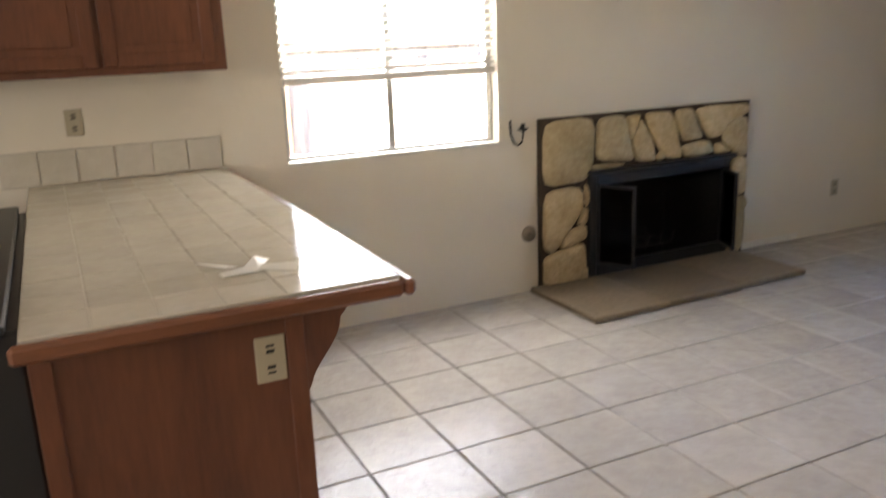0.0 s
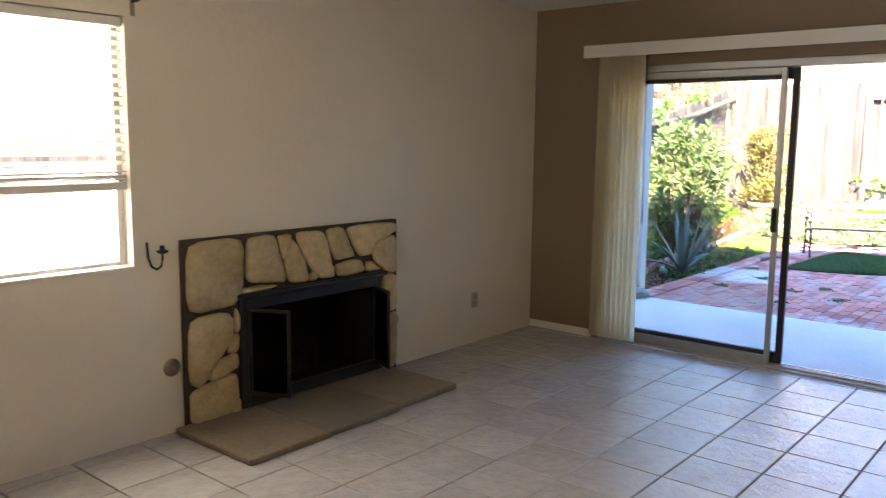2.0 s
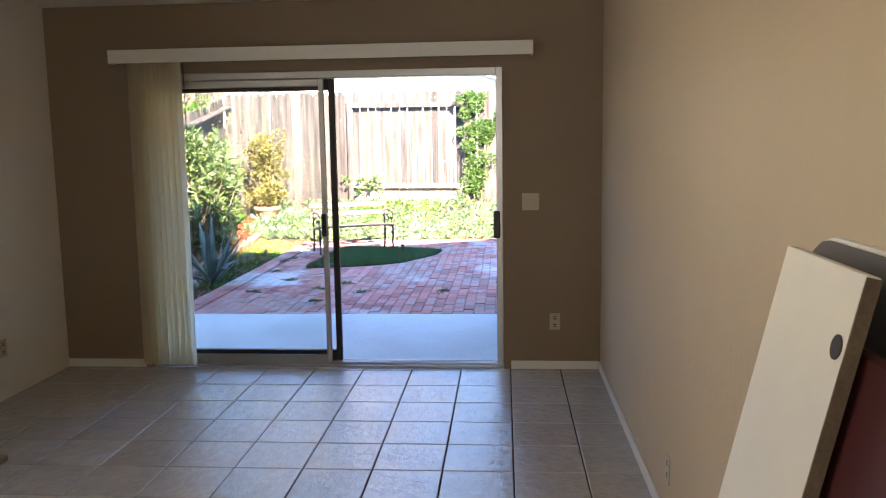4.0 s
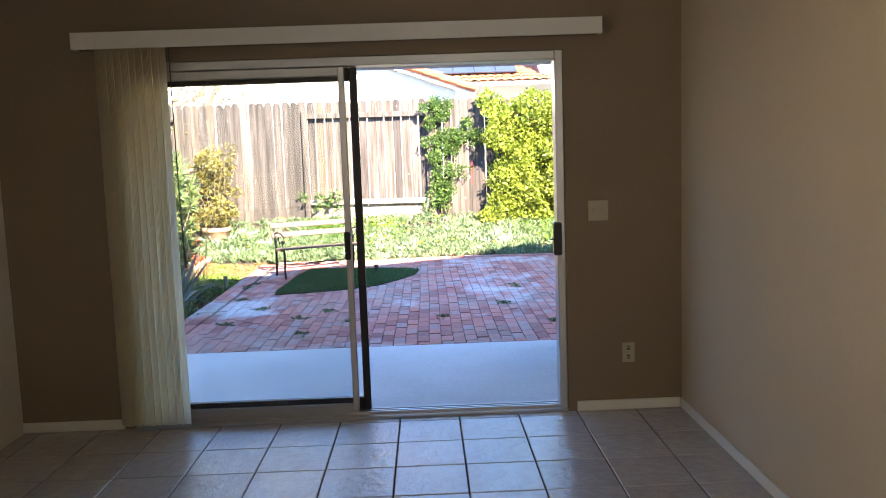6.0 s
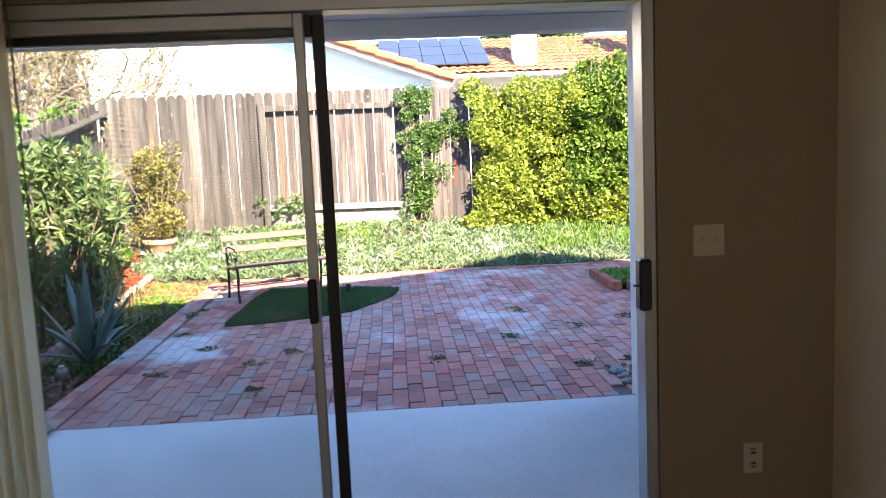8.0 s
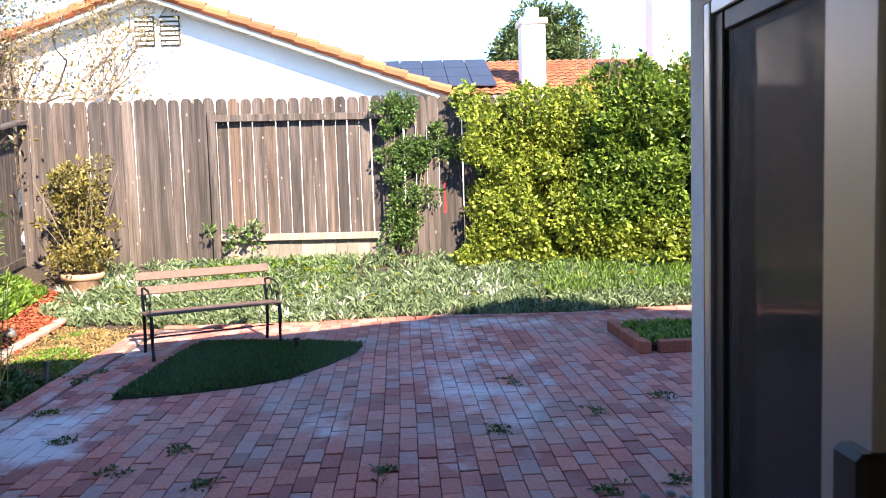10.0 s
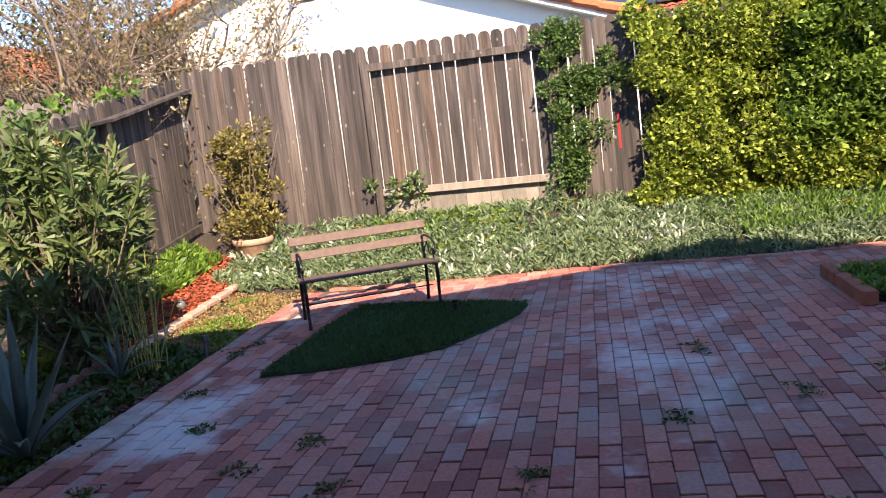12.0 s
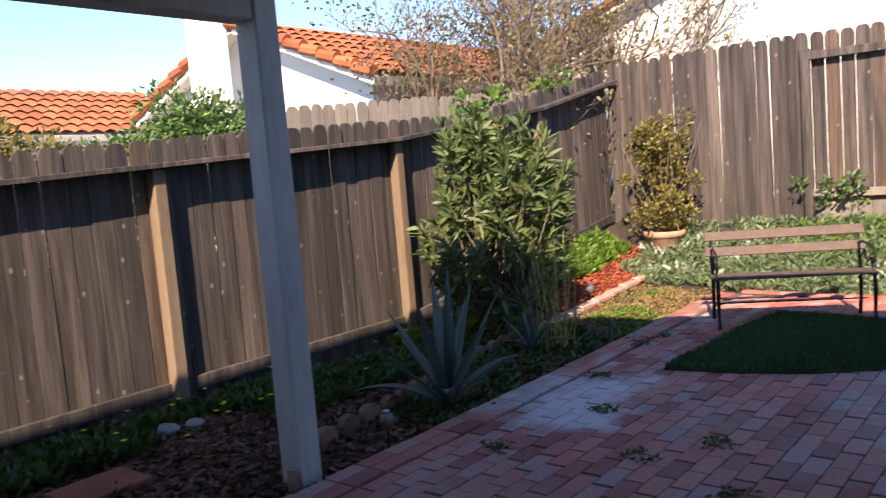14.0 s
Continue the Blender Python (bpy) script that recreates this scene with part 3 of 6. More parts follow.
s = Shape().box((ROOM_X - 0.095, 3.17, 2.125), (ROOM_X - 0.001, 3.18, 2.215), 0.002)
part("end_return", s, M_white, val)
s = Shape()
s.box((ROOM_X - 0.07, 0.38, 2.14), (ROOM_X - 0.03, 3.14, 2.18), 0.003)
part("head_rail", s, M_alu, val)
blinds = thing("vertical_blinds", "cream vinyl vertical blinds drawn aside in a stack", "blinds")
rng = random.Random(4)
for i in range(9):
    y = 2.725 + i * 0.041
    s = Shape()
    prof = [(-0.044 + k * 0.004, 0.007 - 0.0000145 * (k * 4 - 44) ** 2 * 0.25 + (0.0011 if k % 2 else 0.0)) for k in range(23)]
    s.prism(prof + [(a, b - 0.0012) for a, b in reversed(prof)], -1.05, 1.05)
    v = part("vane", s, M_vane, blinds)
    v.matrix_basis = pose(ROOM_X - 0.055, y, 1.085, rng.uniform(-0.25, 0.25), rng.uniform(-0.2, 0.2), rng.uniform(50, 66))
s = Shape()
s.tube([(ROOM_X - 0.11, 2.66, 2.12), (ROOM_X - 0.112, 2.657, 1.5), (ROOM_X - 0.112, 2.65, 0.95)], 0.003, 6)
s.tube([(ROOM_X - 0.112, 2.65, 1.05), (ROOM_X - 0.112, 2.648, 0.93)], 0.006, 6)
part("wand", s, M_grey, blinds, "dark tilt wand")

# ---- window ----
win = thing("window_1", "aluminium sliding window with half raised white blinds", "window", kind="structure")
s = Shape()
yo = LEFT_Y + 0.07
for lo, hi in (((WIN_X0, yo, WIN_Z0), (WIN_X0 + 0.035, yo + 0.05, WIN_Z1)), ((WIN_X1 - 0.035, yo, WIN_Z0), (WIN_X1, yo + 0.05, WIN_Z1)),
               ((WIN_X0 + 0.035, yo, WIN_Z0), (WIN_X1 - 0.035, yo + 0.05, WIN_Z0 + 0.035)), ((WIN_X0 + 0.035, yo, WIN_Z1 - 0.035), (WIN_X1 - 0.035, yo + 0.05, WIN_Z1)),
               ((1.72, yo + 0.004, WIN_Z0 + 0.035), (1.755, yo + 0.046, WIN_Z1 - 0.035))):
    s.box(lo, hi, 0.003)
part("window_frame", s, M_alu, win)
for a, b in ((WIN_X0 + 0.035, 1.72), (1.755, WIN_X1 - 0.035)):
    s = Shape()
    s.box((a, yo + 0.022, WIN_Z0 + 0.035), (b, yo + 0.026, WIN_Z1 - 0.035))
    g = part("pane", s, M_glass, win)
    g.visible_shadow = False
s = Shape()
s.box((WIN_X0 + 0.002, LEFT_Y - 0.012, WIN_Z0 + 0.001), (WIN_X1 - 0.002, yo - 0.002, WIN_Z0 + 0.018), 0.004)
part("window_sill", s, M_white, win)
hb = thing("window_blinds", "white faux-wood slat blinds raised over the lower window", "blinds")
s = Shape()
s.box((WIN_X0 + 0.01, LEFT_Y + 0.005, 2.03), (WIN_X1 - 0.01, LEFT_Y + 0.06, 2.075), 0.004)
part("head_rail", s, M_white, hb)
slat = Shape().box((WIN_X0 + 0.012, -0.024, -0.0014), (WIN_X1 - 0.012, 0.024, 0.0014)).mesh("slat", M_slat)
for i in range(15):
    piece("slat", slat, hb, pose(0, LEFT_Y + 0.034, 2.00 - i * 0.043, -24 + rng.uniform(-3, 3), 0, 0))
for i in range(9):
    piece("slat", slat, hb, pose(0, LEFT_Y + 0.034, 1.355 - i * 0.0052, rng.uniform(-1, 1), rng.uniform(-0.2, 0.2), 0))
s = Shape()
s.box((WIN_X0 + 0.012, LEFT_Y + 0.008, 1.268), (WIN_X1 - 0.012, LEFT_Y + 0.06, 1.305), 0.004)
part("bottom_rail", s, M_white, hb)
for x in (1.32, 1.74, 2.17):
    s = Shape()
    s.tube([(x, LEFT_Y + 0.008, 2.03), (x, LEFT_Y + 0.008, 1.30)], 0.0022, 5)
    part("ladder_cord", s, M_white, hb)
s = Shape()
s.tube([(2.24, LEFT_Y + 0.002, 2.03), (2.245, LEFT_Y + 0.0, 1.4), (2.25, LEFT_Y + 0.002, 1.02)], 0.002, 5)
s.lathe([(0.002, 0.03), (0.009, 0.0), (0.007, -0.03)], (2.25, LEFT_Y + 0.002, 1.10), 8)
part("pull_cord", s, M_white, hb)
for x in (1.12, 2.385):
    br = thing("curtain_rod_bracket", "small dark metal curtain rod bracket on the wall", "bracket", pose(x, LEFT_Y, 2.13), "brackets over the window")
    s = Shape()
    s.box((-0.012, -0.004, -0.045), (0.012, -0.0005, 0.045), 0.002)
    part("back_plate", s, M_brass, br)
    s = Shape()
    s.tube([(0, -0.004, 0.02), (0, -0.05, 0.02), (0.012, -0.06, 0.03), (0.02, -0.06, 0.045)], 0.006, 6)
    part("arm", s, M_iron, br)

# ---- wall fittings ----


def cover_plate(name, label, category, m, w, h, holes):
    """A cover plate on a wall: faces -y before the pose."""
    ob = thing(name, label, category, m)
    part("plate", Shape().box((-w / 2, -0.006, -h / 2), (w / 2, -0.0005, h / 2), 0.002), M_plate, ob)
    for (x, z, a, b, out) in holes:
        part("socket" if category == "outlet" else "toggle", Shape().box((x - a, -0.006 - out, z - b), (x + a, -0.0055, z + b), 0.001),
             M_plate if out > 0.0012 else M_slot, ob)
    return ob


sockets = [(0, 0.02, 0.010, 0.0045, 0.001), (0, 0.034, 0.010, 0.003, 0.001), (0, -0.02, 0.010, 0.0045, 0.001), (0, -0.034, 0.010, 0.003, 0.001)]
for m in (pose(5.06, LEFT_Y, 0.325), pose(ROOM_X, 0.18, 0.335, 0, 0, -90), pose(3.49, RIGHT_Y, 0.25, 0, 0, 180)):
    cover_plate("wall_outlet", "almond electrical wall outlet near the floor", "outlet", m, 0.072, 0.115, sockets)
cover_plate("light_switch", "almond double light switch beside the patio door", "switch", pose(ROOM_X, 0.345, 1.16, 0, 0, -90), 0.115, 0.115,
            [(-0.023, 0, 0.005, 0.012, 0.008), (0.023, 0, 0.005, 0.012, 0.008)])
cover_plate("wall_outlet", "almond electrical outlet above the kitchen backsplash", "outlet", pose(0.22, LEFT_Y, 1.17), 0.072, 0.115, sockets)

hook = thing("wall_hook", "small black iron hook on the wall beside the window", "hook", pose(2.44, LEFT_Y, 0.93))
s = Shape()
s.tube([(-0.03, -0.004, 0.075), (-0.03, -0.012, 0.0), (-0.022, -0.03, -0.045), (0.0, -0.04, -0.06), (0.022, -0.042, -0.045), (0.03, -0.042, -0.01), (0.03, -0.042, 0.02)], 0.006, 7)
part("arm", s, M_iron, hook)
part("cup", Shape().lathe([(0.004, 0.0), (0.028, 0.012), (0.03, 0.02), (0.012, 0.026), (0.012, 0.045)], (0.03, -0.042, 0.012), 10), M_iron, hook)
valve = thing("gas_valve", "round metal gas valve plate beside the fireplace", "valve", pose(2.525, LEFT_Y, 0.345, 90, 0, 0))
part("rose", Shape().lathe([(0.048, 0.0005), (0.046, 0.006), (0.03, 0.012), (0.018, 0.014)], n=18), M_brass, valve, smooth=True)
part("stem", Shape().lathe([(0.013, 0.014), (0.013, 0.03), (0.009, 0.032), (0.009, 0.05)], n=10), M_brass, valve)

# ---- fireplace ----
fire = thing("fireplace", "honey flagstone fireplace with black firebox", "fireplace")
FX0, FX1, FH = 2.585, 4.165, 1.0
OX0, OX1, OH = 2.91, 4.005, 0.66
FY = LEFT_Y - 0.035
s = Shape()
s.prism([(FX0, 0.0), (OX0, 0.0), (OX0, OH), (OX1, OH), (OX1, 0.0), (FX1, 0.0), (FX1, FH), (FX0, FH)], FY, LEFT_Y - 0.001, "y")
part("mortar_bed", s, M_mortar, fire, "dark recessed mortar")


def rubble(outline, seed):
    """A rough flat stone from an outline in the wall's plane, with rounded uneven edges."""
    r = random.Random(seed)
    cx = sum(p[0] for p in outline) / len(outline)
    cz = sum(p[1] for p in outline) / len(outline)
    pts = []
    n = len(outline)
    for i in range(n):
        a, b = outline[i], outline[(i + 1) % n]
        for k in range(4):
            u = k / 4
            x, z = a[0] * (1 - u) + b[0] * u, a[1] * (1 - u) + b[1] * u
            w = 0.0 if k == 0 else 0.007
            pts.append((x + r.uniform(-w, w), z + r.uniform(-w, w)))
    sm = []
    for i in range(len(pts)):
        p, q, t = pts[i - 1], pts[i], pts[(i + 1) % len(pts)]
        x, z = (p[0] + 2 * q[0] + t[0]) / 4, (p[1] + 2 * q[1] + t[1]) / 4
        far_off = math.hypot(x - cx, z - cz) + 1e-6
        sm.append((x + (x - cx) / far_off * 0.009, z + (z - cz) / far_off * 0.009))
    vs, fs = [], []
    m = len(sm)
    for inset, out in ((0.0, 0.0), (0.004, 0.02), (0.016, 0.032), (0.45, 0.036)):
        for x, z in sm:
            dx, dz = cx - x, cz - z
            ln = math.hypot(dx, dz) + 1e-6
            k = min(inset, ln * 0.5) if inset < 0.3 else ln * 0.5
            vs.append((x + dx / ln * k, FY + 0.002 - out - (r.uniform(-0.006, 0.006) if inset > 0.01 else 0), z + dz / ln * k))
    for j in range(3):
        for i in range(m):
            fs.append((j * m + i, j * m + (i + 1) % m, (j + 1) * m + (i + 1) % m, (j + 1) * m + i))
    vs.append((cx, FY - 0.036, cz))
    for i in range(m):
        fs.append((3 * m + i, 3 * m + (i + 1) % m, len(vs) - 1))
    return Shape().add(vs, fs)


W, H = FX1 - FX0, FH
stones = [
    [(0.02, 0.98), (0.36, 0.985), (0.35, 0.72), (0.30, 0.625), (0.02, 0.61)],
    [(0.02, 0.585), (0.27, 0.585), (0.285, 0.46), (0.2, 0.36), (0.08, 0.22), (0.02, 0.25)],
    [(0.02, 0.19), (0.10, 0.215), (0.30, 0.25), (0.31, 0.08), (0.24, 0.03), (0.02, 0.012)],
    [(0.21, 0.335), (0.30, 0.36), (0.31, 0.275), (0.13, 0.235), (0.15, 0.285)],
    [(0.295, 0.455), (0.315, 0.455), (0.315, 0.375), (0.25, 0.365)],
    [(0.30, 0.59), (0.318, 0.59), (0.318, 0.48), (0.305, 0.48)],
    [(0.40, 0.975), (0.58, 0.975), (0.60, 0.87), (0.645, 0.725), (0.62, 0.71), (0.39, 0.735), (0.385, 0.84)],
    [(0.60, 0.97), (0.70, 0.975), (0.66, 0.90), (0.635, 0.84), (0.615, 0.88)],
    [(0.71, 0.95), (0.79, 0.80), (0.82, 0.69), (0.68, 0.70), (0.63, 0.83)],
    [(0.73, 0.975), (0.93, 0.975), (0.96, 0.90), (1.00, 0.76), (1.02, 0.69), (0.90, 0.70), (0.80, 0.83)],
    [(0.855, 0.74), (0.885, 0.70), (0.845, 0.69), (0.83, 0.70)],
    [(0.96, 0.975), (1.10, 0.98), (1.14, 0.88), (1.19, 0.80), (1.04, 0.79), (1.00, 0.86)],
    [(1.04, 0.765), (1.24, 0.77), (1.28, 0.69), (1.05, 0.69)],
    [(1.13, 0.98), (1.555, 0.985), (1.555, 0.92), (1.40, 0.88), (1.33, 0.80), (1.25, 0.79), (1.17, 0.90)],
    [(1.37, 0.87), (1.555, 0.905), (1.56, 0.66), (1.50, 0.655), (1.36, 0.76)],
    [(1.30, 0.75), (1.35, 0.74), (1.42, 0.69), (1.30, 0.69)],
    [(1.445, 0.63), (1.56, 0.645), (1.565, 0.40), (1.44, 0.41)],
    [(1.445, 0.38), (1.54, 0.385), (1.565, 0.29), (1.555, 0.02), (1.44, 0.02)],
    [(1.55, 0.385), (1.568, 0.375), (1.568, 0.30), (1.558, 0.31)],
    [(0.345, 0.705), (0.60, 0.70), (0.50, 0.675), (0.34, 0.68)],
    [(0.27, 0.09), (0.318, 0.09), (0.318, 0.02), (0.26, 0.02)],
]
for k, st in enumerate(stones):
    part("stone", rubble([(FX0 + x, z) for x, z in st], k), M_rock, fire, smooth=True)
for lo, hi in (((OX0 - 0.02, LEFT_Y + 0.55, 0.0), (OX1 + 0.02, LEFT_Y + 0.6, 0.7)), ((OX0 - 0.05, LEFT_Y, 0.0), (OX0, LEFT_Y + 0.55, 0.7)),
               ((OX1, LEFT_Y, 0.0), (OX1 + 0.05, LEFT_Y + 0.55, 0.7)), ((OX0 - 0.05, LEFT_Y, 0.66), (OX1 + 0.05, LEFT_Y + 0.6, 0.72)),
               ((OX0 - 0.05, LEFT_Y, -0.02), (OX1 + 0.05, LEFT_Y + 0.6, 0.012))):
    part("firebox_wall", Shape().box(lo, hi), M_soot, fire, "sooty firebrick")
for lo, hi in (((OX0 + 0.004, FY - 0.03, 0.034), (OX0 + 0.05, FY + 0.02, OH - 0.006)), ((OX1 - 0.05, FY - 0.03, 0.034), (OX1 - 0.004, FY + 0.02, OH - 0.006)),
               ((OX0 + 0.05, FY - 0.03, OH - 0.075), (OX1 - 0.05, FY + 0.02, OH - 0.006)), ((OX0 + 0.05, FY - 0.03, 0.034), (OX1 - 0.05, FY + 0.02, 0.10))):
    part("surround_bar", Shape().box(lo, hi, 0.005), M_black, fire, "black metal door surround")
s = Shape()
s.box((OX0 - 0.02, FY - 0.065, OH - 0.005), (OX1 + 0.02, FY - 0.02, OH + 0.022), 0.008)
part("hood", s, M_black, fire, "black metal hood lip")
for x, ang in ((OX0 + 0.06, -62), (OX1 - 0.06, 66)):
    s = Shape()
    sg = 1 if x < 3.4 else -1
    for lo, hi in (((0.0, -0.009, 0.0), (0.018, 0.009, 0.49)), ((0.222, -0.009, 0.0), (0.24, 0.009, 0.49)), ((0.018, -0.009, 0.0), (0.222, 0.009, 0.02)), ((0.018, -0.009, 0.47), (0.222, 0.009, 0.49))):
        s.box((lo[0] if sg > 0 else -hi[0], lo[1], lo[2]), (hi[0] if sg > 0 else -lo[0], hi[1], hi[2]), 0.002)
    leaf = part("glass_door", s, M_black, fire, "folded smoked glass fire door")
    leaf.matrix_basis = pose(x, FY - 0.02, 0.105, 0, 0, ang * 1.0)
    s = Shape()
    s.box((0.018 if sg > 0 else -0.222, -0.002, 0.02), (0.222 if sg > 0 else -0.018, 0.002, 0.47))
    part("glass", s, glass_mat("smoked_glass", (0.12, 0.125, 0.12), 1.2), leaf)
grate = thing("fire_grate", "black iron log grate inside the firebox", "grate", pose(3.45, LEFT_Y + 0.25, 0.012))
for k in range(6):
    part("bar", Shape().tube([(-0.25 + k * 0.1, -0.14, 0.16), (-0.25 + k * 0.1, -0.12, 0.09), (-0.25 + k * 0.1, 0.12, 0.09), (-0.25 + k * 0.1, 0.14, 0.14)], 0.008, 6), M_iron, grate)
for yy in (-0.09, 0.09):
    part("rail", Shape().tube([(-0.28, yy, 0.08), (0.28, yy, 0.08)], 0.008, 6), M_iron, grate)
for xx in (-0.22, 0.22):
    for yy in (-0.09, 0.09):
        part("leg", Shape().tube([(xx, yy, 0.08), (xx, yy, 0.0)], 0.008, 6), M_iron, grate)

hearth = thing("hearth", "three brown flagstone hearth slabs on the tiled floor", "hearth")
for a, b, y0 in ((2.51, 3.012, 3.0), (3.024, 3.541, 3.012), (3.554, 4.075, 3.035)):
    s = Shape()
    s.box((a, y0, 0.001), (b, FY - 0.001, 0.034), 0.006)
    part("slab", s, M_stone, hearth)

# ---- kitchen peninsula ----
counter = thing("counter_top", "glazed beige tiled counter top with wooden edge", "counter")
CX0, CX1, CY0, CZ = -0.02, 0.865, 1.53, 0.91
s = Shape()
s.box((CX0 + 0.02, CY0 + 0.02, CZ - 0.045), (CX1 - 0.02, LEFT_Y - 0.001, CZ - 0.0028))
part("deck", s, M_counter_grout, counter)
s = Shape()
s.box((CX0, CY0 - 0.012, CZ - 0.048), (CX1 - 0.02, CY0 + 0.019, CZ - 0.006), 0.009)
s.box((CX1 - 0.019, CY0 - 0.012, CZ - 0.048), (CX1 + 0.012, LEFT_Y - 0.001, CZ - 0.006), 0.009)
part("edge_trim", s, M_counter_edge, counter, "reddish wooden edge trim")
nx, ny = 6, 14
px, py = (CX1 - 0.02 - CX0 - 0.02) / nx, (LEFT_Y - 0.013 - CY0 - 0.02) / ny
ct = Shape().box((-px / 2 + 0.0012, -py / 2 + 0.0012, -0.0075), (px / 2 - 0.0012, py / 2 - 0.0012, 0.0), 0.0018).mesh("tile", M_counter)
for i in range(nx):
    for j in range(ny):
        piece("tile", ct, counter, pose(CX0 + 0.02 + (i + 0.5) * px, CY0 + 0.02 + (j + 0.5) * py, CZ + rng.uniform(-0.0006, 0.0), rng.uniform(-0.15, 0.15), rng.uniform(-0.15, 0.15), 0))
splash = thing("backsplash", "row of beige backsplash tiles on the wall above the counter", "backsplash")
for i in range(6):
    s = Shape()
    s.box((CX1 - 0.03 - (i + 1) * 0.156 + 0.002, LEFT_Y - 0.012, CZ + 0.002), (CX1 - 0.03 - i * 0.156 - 0.002, LEFT_Y - 0.0005, CZ + 0.15), 0.003)
    part("tile", s, M_counter, splash)
base = thing("base_cabinet", "reddish-brown wooden peninsula cabinet", "cabinet")
s = Shape()
s.box((CX0 + 0.03, CY0 + 0.05, 0.0), (0.60, LEFT_Y - 0.001, CZ - 0.046), 0.004)
part("body", s, M_cabinet, base)
s = Shape()
prof = [(0.601, CZ - 0.05), (0.72, CZ - 0.05), (0.712, CZ - 0.075)]
for k in range(9):
    u = k / 8
    prof.append((0.612 + 0.085 * math.cos(u * math.pi / 2) ** 1.6, CZ - 0.09 - 0.16 * u))
prof += [(0.601, CZ - 0.27)]
s.prism(prof, CY0 + 0.055, CY0 + 0.095, "y")
part("corbel", s, M_cabinet, base, "curved wooden corbel under the bar top")
for x0, x1 in ((CX0 + 0.028, CX0 + 0.075), (0.555, 0.602)):
    part("end_stile", Shape().box((x0, CY0 + 0.044, 0.09), (x1, CY0 + 0.05, CZ - 0.05), 0.002), M_cabinet, base)
cover_plate("wall_outlet", "almond electrical outlet on the peninsula end", "outlet", pose(0.515, CY0 + 0.0495, 0.75), 0.072, 0.115, sockets)
range_ = thing("stove", "black kitchen appliance beside the peninsula", "stove")
part("body", Shape().box((-0.70, CY0 + 0.12, 0.0), (CX0 + 0.025, LEFT_Y - 0.55, 0.90), 0.01), M_black, range_)
part("cooktop", Shape().box((-0.70, CY0 + 0.09, 0.901), (CX0 - 0.004, LEFT_Y - 0.55, 0.925), 0.006), M_black, range_)
uc = thing("wall_cabinet", "dark cherry kitchen wall cabinet with panelled doors", "cabinet")
UY, UX1, UZ0, UZ1 = 3.35, 0.845, 1.37, 2.29
s = Shape()
s.box((-0.60, UY + 0.022, UZ0), (UX1, LEFT_Y - 0.001, UZ1), 0.003)
part("body", s, M_cabinet, uc)
for a, b in ((-0.58, -0.13), (-0.11, 0.335), (0.355, 0.80)):
    s = Shape().box((a + 0.05, UY + 0.008, UZ0 + 0.08), (b - 0.05, UY + 0.018, UZ1 - 0.08))
    leaf = part("door", s, M_cabinet, uc, "raised panel door")
    for nm, lo, hi in (("stile", (a, UZ0 + 0.03), (a + 0.055, UZ1 - 0.03)), ("stile", (b - 0.055, UZ0 + 0.03), (b, UZ1 - 0.03)),
                       ("rail", (a + 0.055, UZ0 + 0.03), (b - 0.055, UZ0 + 0.085)), ("rail", (a + 0.055, UZ1 - 0.085), (b - 0.055, UZ1 - 0.03))):
        part(nm, Shape().box((lo[0], UY, lo[1]), (hi[0], UY + 0.02, hi[1]), 0.004), M_cabinet, leaf)
    part("raised_panel", Shape().box((a + 0.085, UY + 0.003, UZ0 + 0.115), (b - 0.085, UY + 0.009, UZ1 - 0.115), 0.005), M_cabinet, leaf)
s = Shape()
s.box((-3.5, UY, UZ1 + 0.001), (UX1 + 0.02, LEFT_Y - 0.001, CEIL - 0.001))
setting("soffit", s, M_cream, "cream painted soffit above the wall cabinets", "soffit")

# paper scrap on the counter
for k, (x, y, a) in enumerate(((0.50, 1.78, 10), (0.56, 1.84, 60), (0.60, 1.77, -30), (0.46, 1.86, 130))):
    m = pose(x, y, CZ + 0.002 + k * 0.001, 3 * k, 4, a)
    scrap = Shape().add([m @ Vector(q) for q in ((-0.05, -0.02, 0), (0.05, -0.02, 0.004), (0.05, 0.022, 0.012), (-0.045, 0.02, 0.001), (-0.05, -0.02, 0.0015), (0.05, -0.02, 0.0055), (0.05, 0.022, 0.0135), (-0.045, 0.02, 0.0025))],
                        [(0, 3, 2, 1), (4, 5, 6, 7), (0, 1, 5, 4), (1, 2, 6, 5), (2, 3, 7, 6), (3, 0, 4, 7)])
    tagged(part("paper_scrap", scrap, M_white), "torn white paper scrap on the tiled counter", "paper", "paper scraps on the counter")

# ---- boards leaning on the south wall ----
table = thing("folding_table", "folded dark grey table with white rim leaning on the wall", "table", pose(1.75, 0.155, 0.0, 12.0, 0, 0))
s = Shape()
out = []
for cx, cz, a0 in ((0.20, 1.31, 0), (-0.20, 1.31, 90), (-0.20, 0.08, 180), (0.20, 0.08, 270)):
    for k in range(5):
        u = radians(a0 + k * 22.5)
        out.append((cx + 0.08 * math.cos(u), cz + 0.08 * math.sin(u)))
s.prism(out, 0.004, 0.022, "y")
part("top", s, M_grey, table)
s = Shape()
ring = [(x, 0.0, z) for x, z in out] + [(out[0][0], 0.0, out[0][1])]
s.tube(ring, 0.014, 8)
part("rim", s, M_white, table, "white rim")
for x in (-0.17, 0.17):
    part("leg", Shape().tube([(x, 0.035, 0.15), (x, 0.035, 1.2)], 0.012, 8), M_grey, table)
redb = thing("red_board", "dark red padded board between the table and the plank", "board", pose(1.56, 0.235, 0.0, 12.8, 0, 0))
